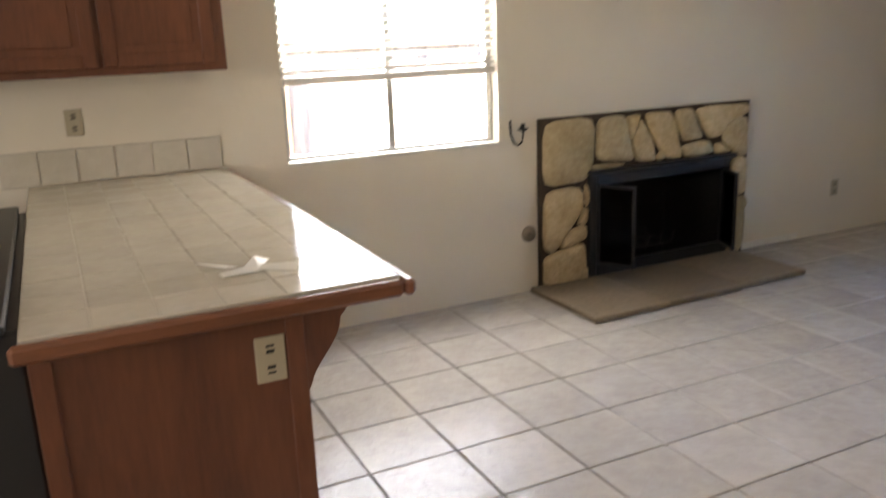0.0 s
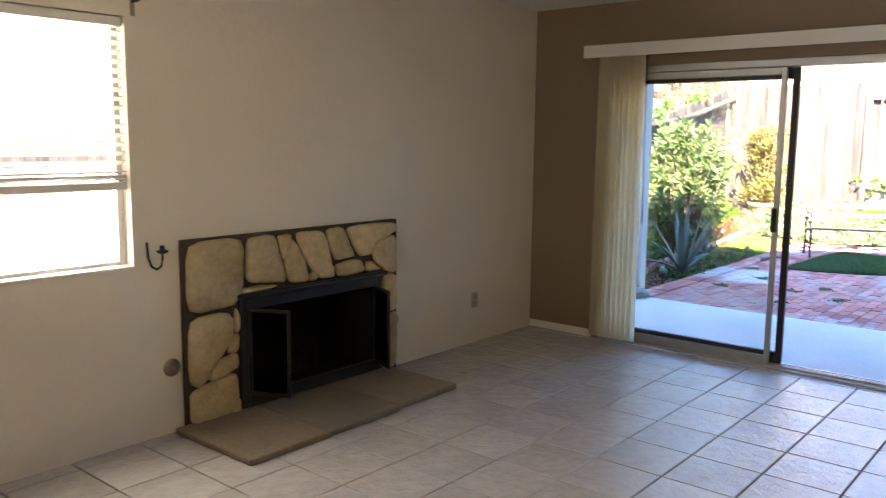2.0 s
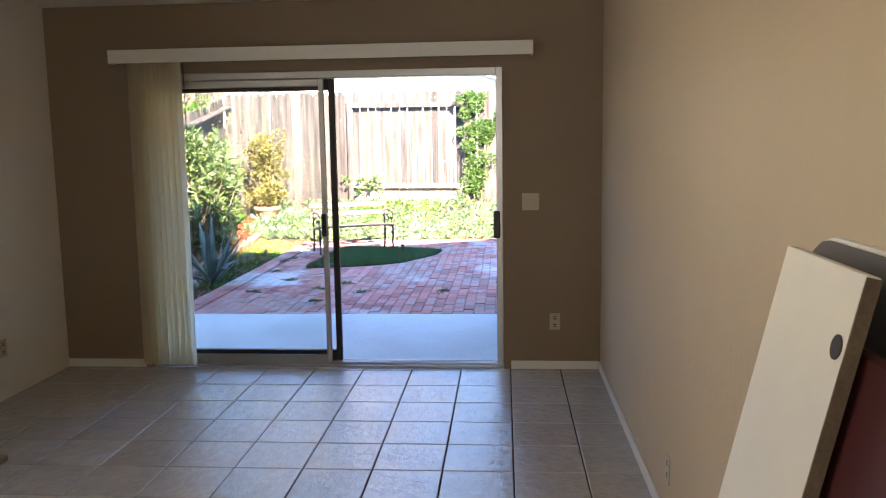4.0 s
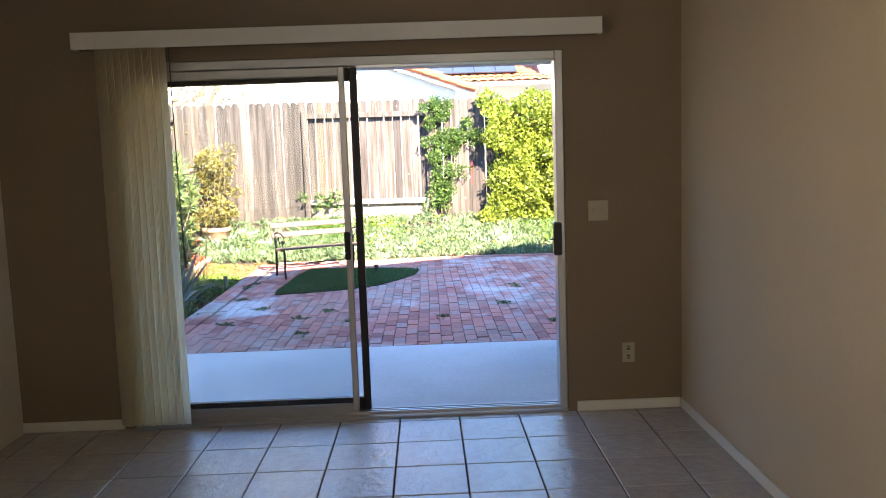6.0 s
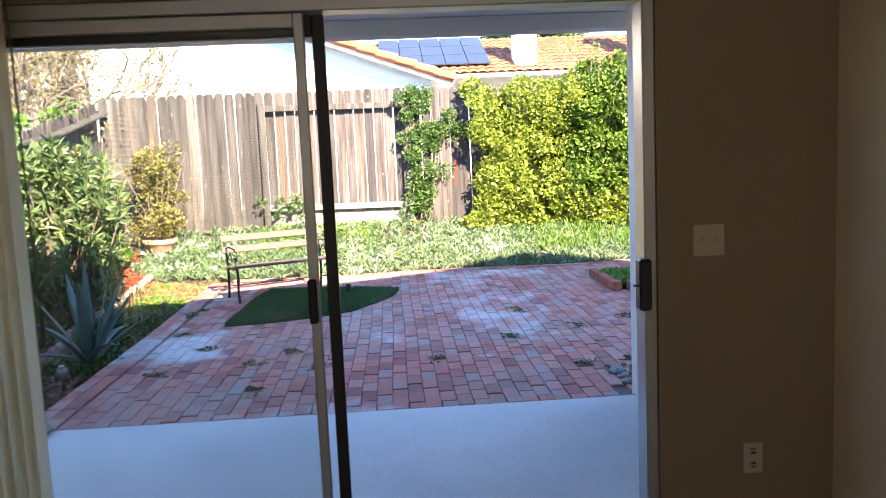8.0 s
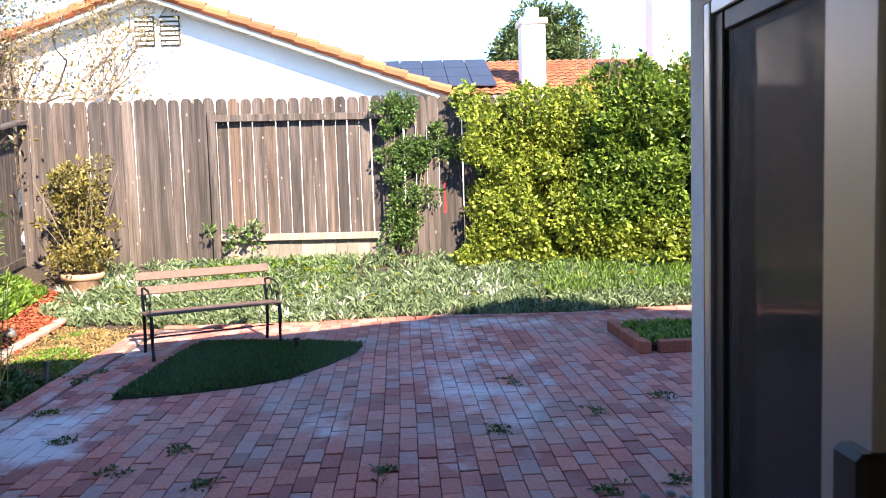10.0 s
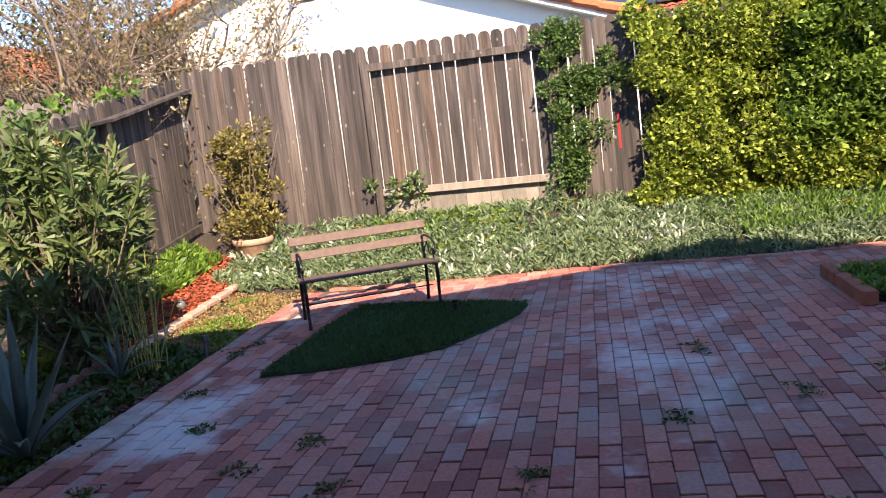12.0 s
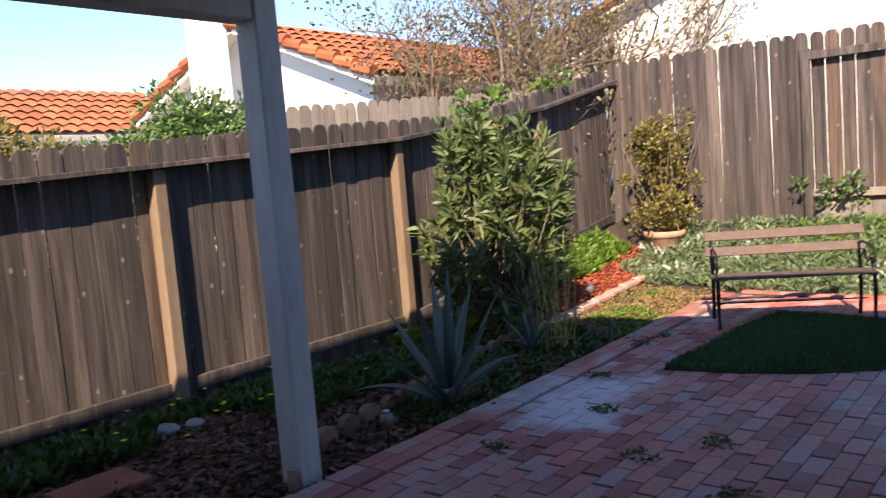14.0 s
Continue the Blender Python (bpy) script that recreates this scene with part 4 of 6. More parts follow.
part("panel", Shape().box((-0.13, -0.03, 0.0), (0.13, 0.0, 1.26), 0.008), M_red, redb)
plank = thing("white_plank", "white melamine plank with a cable hole leaning on the wall", "plank", pose(1.79, 0.257, 0.0, 12.8, 0, -1))
s = Shape()
s.box((-0.185, -0.012, 0.0), (0.185, 0.012, 1.385), 0.002)
part("board", s, M_melamine, plank)
part("cable_hole", Shape().lathe([(0.021, 0.0), (0.021, 0.0015)], n=16), M_slot, plank).matrix_basis = pose(-0.155, 0.0125, 1.26, -90, 0, 0)
part("raw_edge", Shape().box((-0.1895, -0.0118, 0.003), (-0.1855, 0.0118, 1.382)), M_chip, plank, "bare particle board edge")

# ---- garden: ground, slab ----
xs = np.unique(np.concatenate([[-400, -120, -40, -12, 0, 5, 7.0, 7.9], np.arange(8.2, 16.01, 0.2), [17, 18.5, 22, 30, 45, 70, 120, 220, 420]]))
ys = np.unique(np.concatenate([[-420, -150, -60, -25, -12, -8], np.arange(-5, 6.81, 0.2), [7.5, 9, 12, 20, 40, 80, 160, 420]]))
gx, gy = np.meshgrid(xs, ys, indexing="ij")
gz = ground_z(gx, gy)
inside = (gx < 6.1) & (gy > -8) & (gy < 3.7)
gz = np.where(inside, -0.3, gz) - 0.03
nrng = np.random.default_rng(3)
gz = gz + nrng.normal(scale=0.008, size=gz.shape) * ((gx > 8) & (gx < 16) & (np.abs(gy) < 7))
idx = np.arange(gx.size).reshape(gx.shape)
faces = np.stack([idx[:-1, :-1], idx[1:, :-1], idx[1:, 1:], idx[:-1, 1:]], axis=-1).reshape(-1, 4)
gm = soup(np.stack([gx, gy, gz], -1).reshape(-1, 3), faces, "ground", M_soil)
gm.polygons.foreach_set("use_smooth", [True] * len(gm.polygons))
tagged(new("ground", gm), "dark garden soil", "ground", kind="structure")
s = Shape()
s.box((ROOM_X + WALL + 0.026, 0.012, -0.20), (7.845, 3.95, -0.05), 0.006)
setting("patio_slab", s, M_concrete, "grey concrete patio slab", "pavement")
s = Shape()
s.box((7.846, -4.6, -0.2), (13.62, 3.70, -0.064))
pave = setting("brick_paving", s, M_joint, "worn red brick paving with white bloom", "pavement")


# ---- fences ----
def fence_board(h, w=0.136, t=0.018, seed=0):
    """An upright board with a rounded dog-ear top, standing on its origin."""
    r = random.Random(seed)
    c = 0.035
    a = w / 2
    out = [(-a, 0.0), (a, 0.0), (a, h - c), (a - 0.012, h - 0.012), (a - c, h), (-a + c, h), (-a + 0.012, h - 0.012), (-a, h - c)]
    s = Shape()
    n = len(out)
    bend = r.uniform(-0.004, 0.004)
    s.prism(out, -t / 2 + bend, t / 2 + bend, "y")
    return s


def fence_row(name, label, start, end, bottom, top, mat, seed, gap=0.008, parent=None, jitter=0.01):
    """Boards side by side from start to end; bottom and top are functions of the way along in metres."""
    r = random.Random(seed)
    a, b = Vector(start), Vector(end)
    length = (b - a).length
    d = (b - a).normalized()
    ang = math.degrees(math.atan2(d.y, d.x))
    ob = parent or thing(name, label, "fence")
    meshes = [fence_board(1.0, 0.136 + 0.004 * (k % 3 - 1), seed=k).mesh("board", mat) for k in range(4)]
    pitch = 0.136 + gap
    for i in range(int(length / pitch)):
        u = (i + 0.5) * pitch
        p = a + d * u
        z0 = bottom(u) + r.uniform(-jitter, jitter)
        h = top(u) + r.uniform(-jitter, jitter) - z0
        q = piece("board", meshes[r.randrange(4)], ob, pose(p.x, p.y, z0, r.uniform(-0.3, 0.3), r.uniform(-0.35, 0.35), ang + r.uniform(-1, 1)))
        q.scale = (1, 1, h)
    return ob


def rail(parent, a, b, w, h, mat, name="rail", label=""):
    a, b = Vector(a), Vector(b)
    d = b - a
    ang = math.atan2(d.y, d.x)
    pitch = math.asin(d.z / d.length)
    s = Shape().box((0, -w / 2, -h / 2), (d.length, w / 2, h / 2), 0.004)
    ob = part(name, s, mat, parent, label)
    ob.matrix_basis = Matrix.Translation(a) @ Euler((0, -pitch, ang)).to_matrix().to_4x4()
    return ob


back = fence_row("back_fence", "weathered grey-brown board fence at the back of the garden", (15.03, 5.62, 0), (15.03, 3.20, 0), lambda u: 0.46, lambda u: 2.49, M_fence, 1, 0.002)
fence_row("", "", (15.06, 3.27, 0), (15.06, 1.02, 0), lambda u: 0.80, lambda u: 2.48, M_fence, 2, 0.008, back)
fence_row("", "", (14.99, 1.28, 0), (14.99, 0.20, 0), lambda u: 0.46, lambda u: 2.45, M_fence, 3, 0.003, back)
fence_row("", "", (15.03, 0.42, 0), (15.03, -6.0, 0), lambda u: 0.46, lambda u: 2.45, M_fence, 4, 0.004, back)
rail(back, (15.0, 3.28, 2.245), (15.0, 1.20, 2.235), 0.06, 0.085, M_fence)
rail(back, (15.0, 3.28, 0.80), (15.0, 1.20, 0.78), 0.05, 0.085, M_fence_pale)
fence_row("", "", (15.05, 3.27, 0), (15.05, 1.20, 0), lambda u: 0.45, lambda u: 0.79, M_fence_pale, 5, 0.003, back, 0.004)
part("red_paint_mark", Shape().box((14.974, 0.505, 1.02), (14.979, 0.53, 1.42)), plain("red_paint", (0.35, 0.02, 0.02)), back, "smear of red paint on a board")
for y in (3.31, 1.20):
    part("post", Shape().box((14.955, y - 0.045, 0.35), (15.045, y + 0.045, 2.33), 0.006), M_fence, back)


def top_line(x):
    return 1.67 + 0.05 * (x - 7.85) if x < 12.2 else 1.885 + 0.20 * (x - 12.2)


FYL = 5.62
XS = 5.4
# same fence carried on past the window, glare put into its pale wood
sunny = fence_row("side_fence", "board fence outside the window, coloured pale for its sunlit glare", (-3.0, FYL, 0), (5.4, FYL, 0), lambda u: 0.0, lambda u: 1.55, M_fence_glare, 17, 0.006)
part("post", Shape().box((1.56, FYL - 0.10, 0.0), (1.69, FYL - 0.012, 1.5), 0.006), M_post, sunny, "brown square post")
part("rail", Shape().box((-3.0, FYL - 0.06, 1.40), (5.4, FYL - 0.012, 1.49), 0.004), M_post, sunny, "brown top rail")
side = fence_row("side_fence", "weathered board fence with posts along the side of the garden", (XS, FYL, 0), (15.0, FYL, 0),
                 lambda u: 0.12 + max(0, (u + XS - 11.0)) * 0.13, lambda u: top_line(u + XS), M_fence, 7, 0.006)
for k in range(4):
    x = 8.66 + (k - 1) * 2.29
    x1 = x + 2.29
    if x1 > 14.9:
        x1 = 14.97
    za, zb2 = top_line(x) - 0.17, top_line(x1) - 0.17
    rail(side, (x, FYL - 0.085, za), (x1, FYL - 0.085, zb2), 0.15, 0.035, M_fence, "top_rail")
    ba, bb = 0.10 + max(0, x - 11) * 0.13, 0.10 + max(0, x1 - 11) * 0.13
    rail(side, (x + 0.05, FYL - 0.035, ba), (x1 - 0.05, FYL - 0.035, bb), 0.04, 0.09, M_fence, "bottom_rail")
    s = Shape().box((-0.045, -0.045, -0.3), (0.045, 0.045, za + 0.13), 0.006)
    po = part("post", s, M_post, side, "lighter brown square post")
    po.matrix_basis = pose(x, FYL - 0.06, -0.15, 0, 0, 1)
    s = Shape().box((x + 0.06, FYL - 0.02, -0.12), (x1 - 0.06, FYL + 0.01, ba - 0.05), 0.004)
    part("kick_board", s, M_fence, side)
fence_row("neighbour_fence", "paler old board fence of the neighbouring garden", (11.2, 7.2, 0), (15.0, 6.35, 0), lambda u: 0.2, lambda u: 2.12 + 0.045 * u, M_fence_pale, 9, 0.004)

# ---- planting ----
R = np.random.default_rng(11)
up = np.array([0, 0, 1.0])


def tufts(name, label, category, centres, per, length, width, mat, spread=0.8, droop=0.3, kind="stuff", base=0.03, parent=None):
    """Grassy tufts of strap leaves that rise from each centre and fan out."""
    c = np.repeat(np.asarray(centres, float), per, axis=0)
    n = len(c)
    ang = R.uniform(0, 2 * np.pi, n)
    lean = R.uniform(0.15, 1.0, n) * spread
    d = np.stack([np.cos(ang) * lean, np.sin(ang) * lean, np.ones(n)], 1)
    c = c + np.stack([np.cos(ang), np.sin(ang), np.zeros(n)], 1) * base * R.uniform(0, 1, (n, 1))
    ob = new(name, leaves(c, d, length, width, R, name, mat, 0.15, True, droop))
    if parent is not None:
        ob.parent = parent
        return tagged(ob, kind=kind)
    return tagged(ob, label, category, kind=kind)


def scatter(n, x0, x1, y0, y1, keep=None, lift=-0.02):
    x, y = R.uniform(x0, x1, n), R.uniform(y0, y1, n)
    if keep is not None:
        k = keep(x, y)
        x, y = x[k], y[k]
    return np.stack([x, y, ground_z(x, y) + lift], 1)


def edge_x(y):
    return 13.62 + 0.05 * np.sin(y * 2.1) + np.where(y > 3.6, (y - 3.6) * 0.12, 0) + np.where(y < -1, 0.05, 0)


def patch(x, y, f=1.7, ph=0.0):
    return 0.5 + 0.25 * np.sin(x * f * 1.3 + y * f * 0.7 + ph) + 0.25 * np.sin(y * f * 1.9 - x * f * 0.8 + 1.3 + ph)


bed = scatter(6200, 13.5, 14.98, -4.6, 4.95, lambda x, y: (x > edge_x(y)) & ((x < 14.55) | (R.uniform(size=len(x)) < 0.55)))
tufts("ground_cover", "silvery green strap-leaved ground cover along the fence", "ground cover", bed, 8, 0.17, 0.017, M_silver, 0.9, 0.35)
pale = scatter(190, 13.5, 14.6, -4.0, 4.9, lambda x, y: (x > edge_x(y)) & ((patch(x, y) > 0.62) | (y > 3.7)))
tufts("white_leaf_plants", "white felted leaves among the ground cover", "ground cover", pale, 9, 0.19, 0.026, M_white_leaf, 1.0, 0.3)
green = scatter(1500, 14.2, 15.0, -4.4, 3.4, lambda x, y: patch(x, y, 1.1, 2) > 0.35)
tufts("green_weeds", "fresh green weeds at the foot of the fence", "weeds", green, 6, 0.14, 0.022, M_weed, 1.0, 0.3)
fl = Shape()
for k in range(46):
    y = R.uniform(-3.0, 4.6)
    x = float(edge_x(np.array(y))) + R.uniform(0.1, 1.1)
    z = float(ground_z(np.array(x), np.array(y))) + R.uniform(0.12, 0.2)
    n = 8
    vs = [(x, y, z)] + [(x + 0.036 * math.cos(q * 2 * math.pi / n) * (1 if q % 2 else 0.75) - 0.008, y + 0.036 * math.sin(q * 2 * math.pi / n) * (1 if q % 2 else 0.75), z + 0.006 + 0.012 * math.cos(q * 2 * math.pi / n + 3)) for q in range(n)]
    fl.add(vs, [(0, 1 + q, 1 + (q + 1) % n) for q in range(n)])
for k in range(26):
    x, y = R.uniform(7.6, 11.0), R.uniform(4.5, 5.4)
    z = 0.10 + R.uniform(-0.03, 0.12)
    n = 6
    vs = [(x, y, z)] + [(x + 0.017 * math.cos(q * 2 * math.pi / n), y + 0.017 * math.sin(q * 2 * math.pi / n), z + 0.008) for q in range(n)]
    fl.add(vs, [(0, 1 + q, 1 + (q + 1) % n) for q in range(n)])
tagged(part("yellow_flowers", fl, M_yellow), "small yellow daisy flowers above the leaves", "flowers", kind="stuff")


def twiggy(name, base_pts, tips, radius, mat, parent):
    s = Shape()
    for a, b in zip(base_pts, tips):
        a, b = Vector(a), Vector(b)
        mid = a.lerp(b, 0.55) + Vector(R.normal(scale=0.03, size=3)) * (b - a).length
        s.tube([a, mid, b], [radius, radius * 0.7, radius * 0.3], 5, False)
    return tagged(part(name, s, mat, parent), kind="stuff")


# hedge over the back fence
hedge = thing("hedge", "tall sunlit yellow-green hedge growing over the back fence", "hedge")


def wobble(a, b, f, ph):
    """Uneven bulges, about -1 to 1, with f bulges in six metres or so."""
    a, b = np.broadcast_arrays(a, b)
    k = f * 0.45
    return np.array([1.7 * noise.noise((u * k, v * k, ph * 7.3)) + 0.8 * noise.noise((u * k * 2.7, v * k * 2.7, ph * 5.1 + 9)) for u, v in zip(a, b)])


def hedge_leaves(n, bright):
    """Leaves close under the hedge's uneven front and top."""
    y = R.uniform(-5.4, 0.45, n)
    z = R.uniform(0.42, 3.0, n)
    top = 2.40 + 0.42 * np.clip((0.2 - y) / 2.6, 0, 1) + 0.16 * wobble(y, y * 0.3, 4.5, 0.4)
    left = 0.36 - 0.20 * wobble(z, z * 0.5, 4.5, 1.0) - 0.25 * np.exp(-((z - 1.62) / 0.2) ** 2)
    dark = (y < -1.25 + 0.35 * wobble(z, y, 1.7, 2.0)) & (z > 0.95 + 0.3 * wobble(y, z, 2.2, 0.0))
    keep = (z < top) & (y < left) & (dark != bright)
    y, z, top = y[keep], z[keep], top[keep]
    depth = 0.30 + 0.55 * np.clip(-y / 4.5, 0, 1) + 0.11 * wobble(y, z, 3.2, 0.7) + 0.07 * wobble(z, y, 7.5, 2.1)
    depth *= np.clip((top - z) / 0.35, 0.25, 1) ** 0.5
    hole = wobble(y, z, 5.2, 3.3) < -0.75
    back = R.exponential(0.07, len(y)) + 0.22 * hole
    x = 14.97 - np.maximum(depth - back, 0.0)
    d = np.stack([-0.9 + R.normal(scale=0.7, size=len(y)), R.normal(scale=0.8, size=len(y)), 0.25 + R.normal(scale=0.7, size=len(y))], 1)
    return np.stack([x, y, z + R.normal(scale=0.02, size=len(y))], 1), d


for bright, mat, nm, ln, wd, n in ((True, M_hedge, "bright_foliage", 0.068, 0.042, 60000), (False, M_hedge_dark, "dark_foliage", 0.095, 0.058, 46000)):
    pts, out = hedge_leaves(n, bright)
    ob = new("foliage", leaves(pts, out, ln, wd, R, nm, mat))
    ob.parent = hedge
# solid soil-coloured sheet behind the leaves, its darkness standing for inner shade
part("core", Shape().prism([(-5.4, 0.45), (0.1, 0.45), (0.1, 2.05), (-2.5, 2.45), (-5.4, 2.45)], 14.90, 14.97, "x"), M_soil, hedge, "flat dark sheet for the shade inside the hedge")
tips = [(14.6 + R.uniform(-0.3, 0.2), y, 2.80 + R.uniform(0.0, 0.3)) for y in R.uniform(-4.5, -1.0, 26)]
twiggy("shoots", [(t[0] + 0.05, t[1] + 0.05, t[2] - 0.5) for t in tips], tips, 0.006, M_twig, hedge)
sp, sd = [], []
for t in tips:
    for q in range(9):
        sp.append((t[0] + R.normal(scale=0.03), t[1] + R.normal(scale=0.03), t[2] - R.uniform(0, 0.3)))
        sd.append(R.normal(size=3) + up)
ob = new("foliage", leaves(sp, sd, 0.06, 0.03, R, "shoot_leaves", M_hedge_dark))
ob.parent = hedge
wb = scatter(420, 13.95, 14.7, -4.5, -0.3, lambda x, y: patch(x, y, 1.9, 0.6) > 0.4)
tufts("hedge_weeds", "feathery light green weeds below the hedge", "weeds", wb, 9, 0.20, 0.016, M_weed, 0.7, 0.2)

# climbing vine on the fence
vine = thing("climbing_vine", "green climbing vine growing up the back fence", "vine")
cs = [(14.93 + R.uniform(-0.08, 0.02), 1.0 + R.normal(scale=0.11) + 0.1 * math.sin(z * 3), z) for z in R.uniform(0.65, 2.5, 46)]
cs += [(14.93, 1.0 + R.uniform(-0.5, 0.35), R.choice([1.75, 2.05, 1.25])) for _ in range(14)] + [(14.92, R.uniform(0.2, 0.9), R.uniform(1.72, 1.9)) for _ in range(7)]
pts, out = in_clumps(R, cs, R.uniform(0.06, 0.14, len(cs)), 115)
ob = new("foliage", leaves(pts, out + np.array([-0.6, 0, 0]), 0.05, 0.026, R, "vine_leaves", M_vine))
ob.parent = vine
twiggy("stem", [(14.93, 1.05, 0.5), (14.93, 0.95, 0.5), (14.93, 1.0, 0.5)], [(14.93, 1.1, 2.35), (14.93, 0.85, 2.2), (14.93, 0.7, 1.9)], 0.01, M_bark, vine)
small = thing("fence_shrub", "small leafy shrub at the foot of the fence", "shrub")
cs = [(14.9 + R.uniform(-0.05, 0), 3.0 + R.normal(scale=0.13), R.uniform(0.6, 0.95)) for _ in range(9)]
pts, out = in_clumps(R, cs, R.uniform(0.05, 0.12, len(cs)), 22)
ob = new("foliage", leaves(pts, out, 0.07, 0.04, R, "small_shrub_leaves", M_vine))
ob.parent = small

# shrub in a terracotta pot
shrub = thing("potted_shrub", "upright bronze-green shrub in a terracotta pot", "shrub", pose(14.5, 4.75, 0.17))
part("pot", Shape().lathe([(0.15, 0.0), (0.17, 0.02), (0.21, 0.24), (0.235, 0.25), (0.235, 0.31), (0.2, 0.31), (0.19, 0.25)], n=22), M_terracotta, shrub, "old terracotta pot", True)
cs = []
for _ in range(75):
    z = R.uniform(0.3, 1.55)
    w = 0.30 * min(1.0, (1.95 - z) / 0.7)
    cs.append((R.normal(scale=w * 0.5), R.normal(scale=w * 0.55), z))
pts, out = in_clumps(R, cs, R.uniform(0.05, 0.13, len(cs)), 60)
ob = new("foliage", leaves(pts, out + up * 0.5, 0.055, 0.03, R, "shrub_leaves", M_shrub))
ob.parent = shrub
twiggy("stem_cluster", [(0, 0, 0.25)] * 16, [(R.normal(scale=0.22), R.normal(scale=0.24), R.uniform(0.9, 1.6)) for _ in range(16)], 0.009, M_bark, shrub)

# oleander
ole = thing("oleander_bush", "bushy oleander with long narrow leaves beside the fence", "bush", pose(11.15, 4.72, -0.02))
tips, pts, out = [], [], []
for _ in range(150):
    u = R.uniform(0, 2 * np.pi)
    z = R.uniform(0.36, 1.78)
    w = 0.66 * math.sqrt(max(0.05, 1 - ((z - 0.95) / 0.98) ** 2))
    rr = w * math.sqrt(R.uniform(0.1, 1))
    tip = np.array([rr * math.cos(u), rr * math.sin(u), z])
    tips.append(tuple(tip))
    way = tip - np.array([0, 0, -0.25])
    way /= np.linalg.norm(way)
    for q in range(34):
        back_off = R.uniform(0, 0.30)
        pts.append(tip - way * back_off)
        out.append(way * 0.75 + R.normal(scale=0.75, size=3) + up * 0.15)
ob = new("foliage", leaves(pts, out, 0.155, 0.029, R, "oleander_leaves", M_olean, 0.2, True, 0.12))
ob.parent = ole
twiggy("stem_cluster", [(R.normal(scale=0.09), R.normal(scale=0.09), 0.0) for _ in tips], tips, 0.011, M_bark, ole)
dp, dd = [], []
for _ in range(26):
    c = np.array(tips[R.integers(len(tips))])
    for q in range(14):
        dp.append(c + R.normal(scale=0.02, size=3))
        dd.append(R.normal(size=3))
ob = new("dry_seed_head", leaves(dp, dd, 0.05, 0.014, R, "dry_heads", M_dry))
ob.parent = ole
tagged(ob, kind="stuff")
reeds = thing("yellow_reeds", "thin yellowing reed stems beside the oleander", "reeds", pose(11.0, 4.15, -0.04))
s = Shape()
for _ in range(24):
    a = (R.normal(scale=0.11), R.normal(scale=0.1), 0.0)
    b = (a[0] + R.normal(scale=0.12), a[1] + R.normal(scale=0.1), R.uniform(0.45, 0.95))
    s.tube([a, ((a[0] + b[0]) / 2 + 0.01, (a[1] + b[1]) / 2, b[2] * 0.55), b], [0.004, 0.0035, 0.002], 4, False)
tagged(part("stem_cluster", s, surface("reed_stem", (0.25, 0.22, 0.05), (0.45, 0.36, 0.10), 0.7), reeds), kind="stuff")
tufts("blades", "", "", [(R.normal(scale=0.12), R.normal(scale=0.1), R.uniform(0.1, 0.9)) for _ in range(22)], 3, 0.14, 0.008, M_weed, 0.9, 0.4, parent=reeds)


def agave_leaf(length, width, rise, curl):
    s = Shape()
    n = 9
    rows = []
    for i in range(n + 1):
        u = i / n
        x = length * (u * math.cos(rise) + 0.0)
        z = length * (u * math.sin(rise)) - curl * u * u * length
        w = width * (0.55 + 0.9 * u - 1.45 * u ** 2.2) if u < 1 else 0.002
        w = max(w, 0.002)
        th = 0.012 * (1 - u) + 0.002
        rows.append([(x, -w, z + 0.25 * w), (x, 0, z - 0.1 * w), (x, w, z + 0.25 * w), (x, w * 0.9, z + 0.25 * w - th), (x, 0, z - 0.1 * w - th), (x, -w * 0.9, z + 0.25 * w - th)])
    vs = [p for r_ in rows for p in r_]
    fs = []
    for i in range(n):
        for k in range(6):
            fs.append((i * 6 + k, i * 6 + (k + 1) % 6, (i + 1) * 6 + (k + 1) % 6, (i + 1) * 6 + k))
    fs += [(5, 4, 3, 2, 1, 0), tuple(range(n * 6, n * 6 + 6))]
    return s.add(vs, fs)


def agave(x, y, z, size, count, seed):
    r = random.Random(seed)
    ob = thing("agave", "blue-green agave rosette with long pointed leaves", "agave", pose(x, y, z), "agaves in the side bed")
    for k in range(count):
        u = k / count
        lf = part("leaf", agave_leaf(size * r.uniform(0.85, 1.1), size * 0.072, radians(84 - 58 * u), 0.03 + 0.42 * u * u), M_agave, ob, smooth=True)
        lf.matrix_basis = pose(0.02 * math.cos(k * 2.4), 0.02 * math.sin(k * 2.4), 0.03, 0, 0, k * 137.5 + r.uniform(-12, 12))
    return ob


agave(9.40, 3.92, -0.04, 0.76, 15, 2)
agave(10.75, 4.2, -0.02, 0.36, 11, 5)

# weeds in the side bed
tufts("clover_patch", "dark green clover and weeds under the side fence", "weeds", scatter(1500, 8.0, 11.0, 4.65, 5.5, lambda x, y: (patch(x, y, 1.3) > 0.42) & ((x > 8.6) | (y > 5.15))), 7, 0.13, 0.036, M_weed_dark, 1.2, 0.2)
tufts("bed_weeds", "green weeds among the bark beside the paving", "weeds", scatter(650, 9.2, 12.6, 3.75, 4.5, lambda x, y: patch(x, y, 2.2, 1) > 0.42), 6, 0.10, 0.03, M_weed_dark, 1.2, 0.3)
tufts("sunny_weeds", "bright green weeds in the sun by the fence", "weeds", scatter(420, 10.6, 11.8, 5.15, 5.5), 8, 0.13, 0.036, M_weed, 1.1, 0.2)
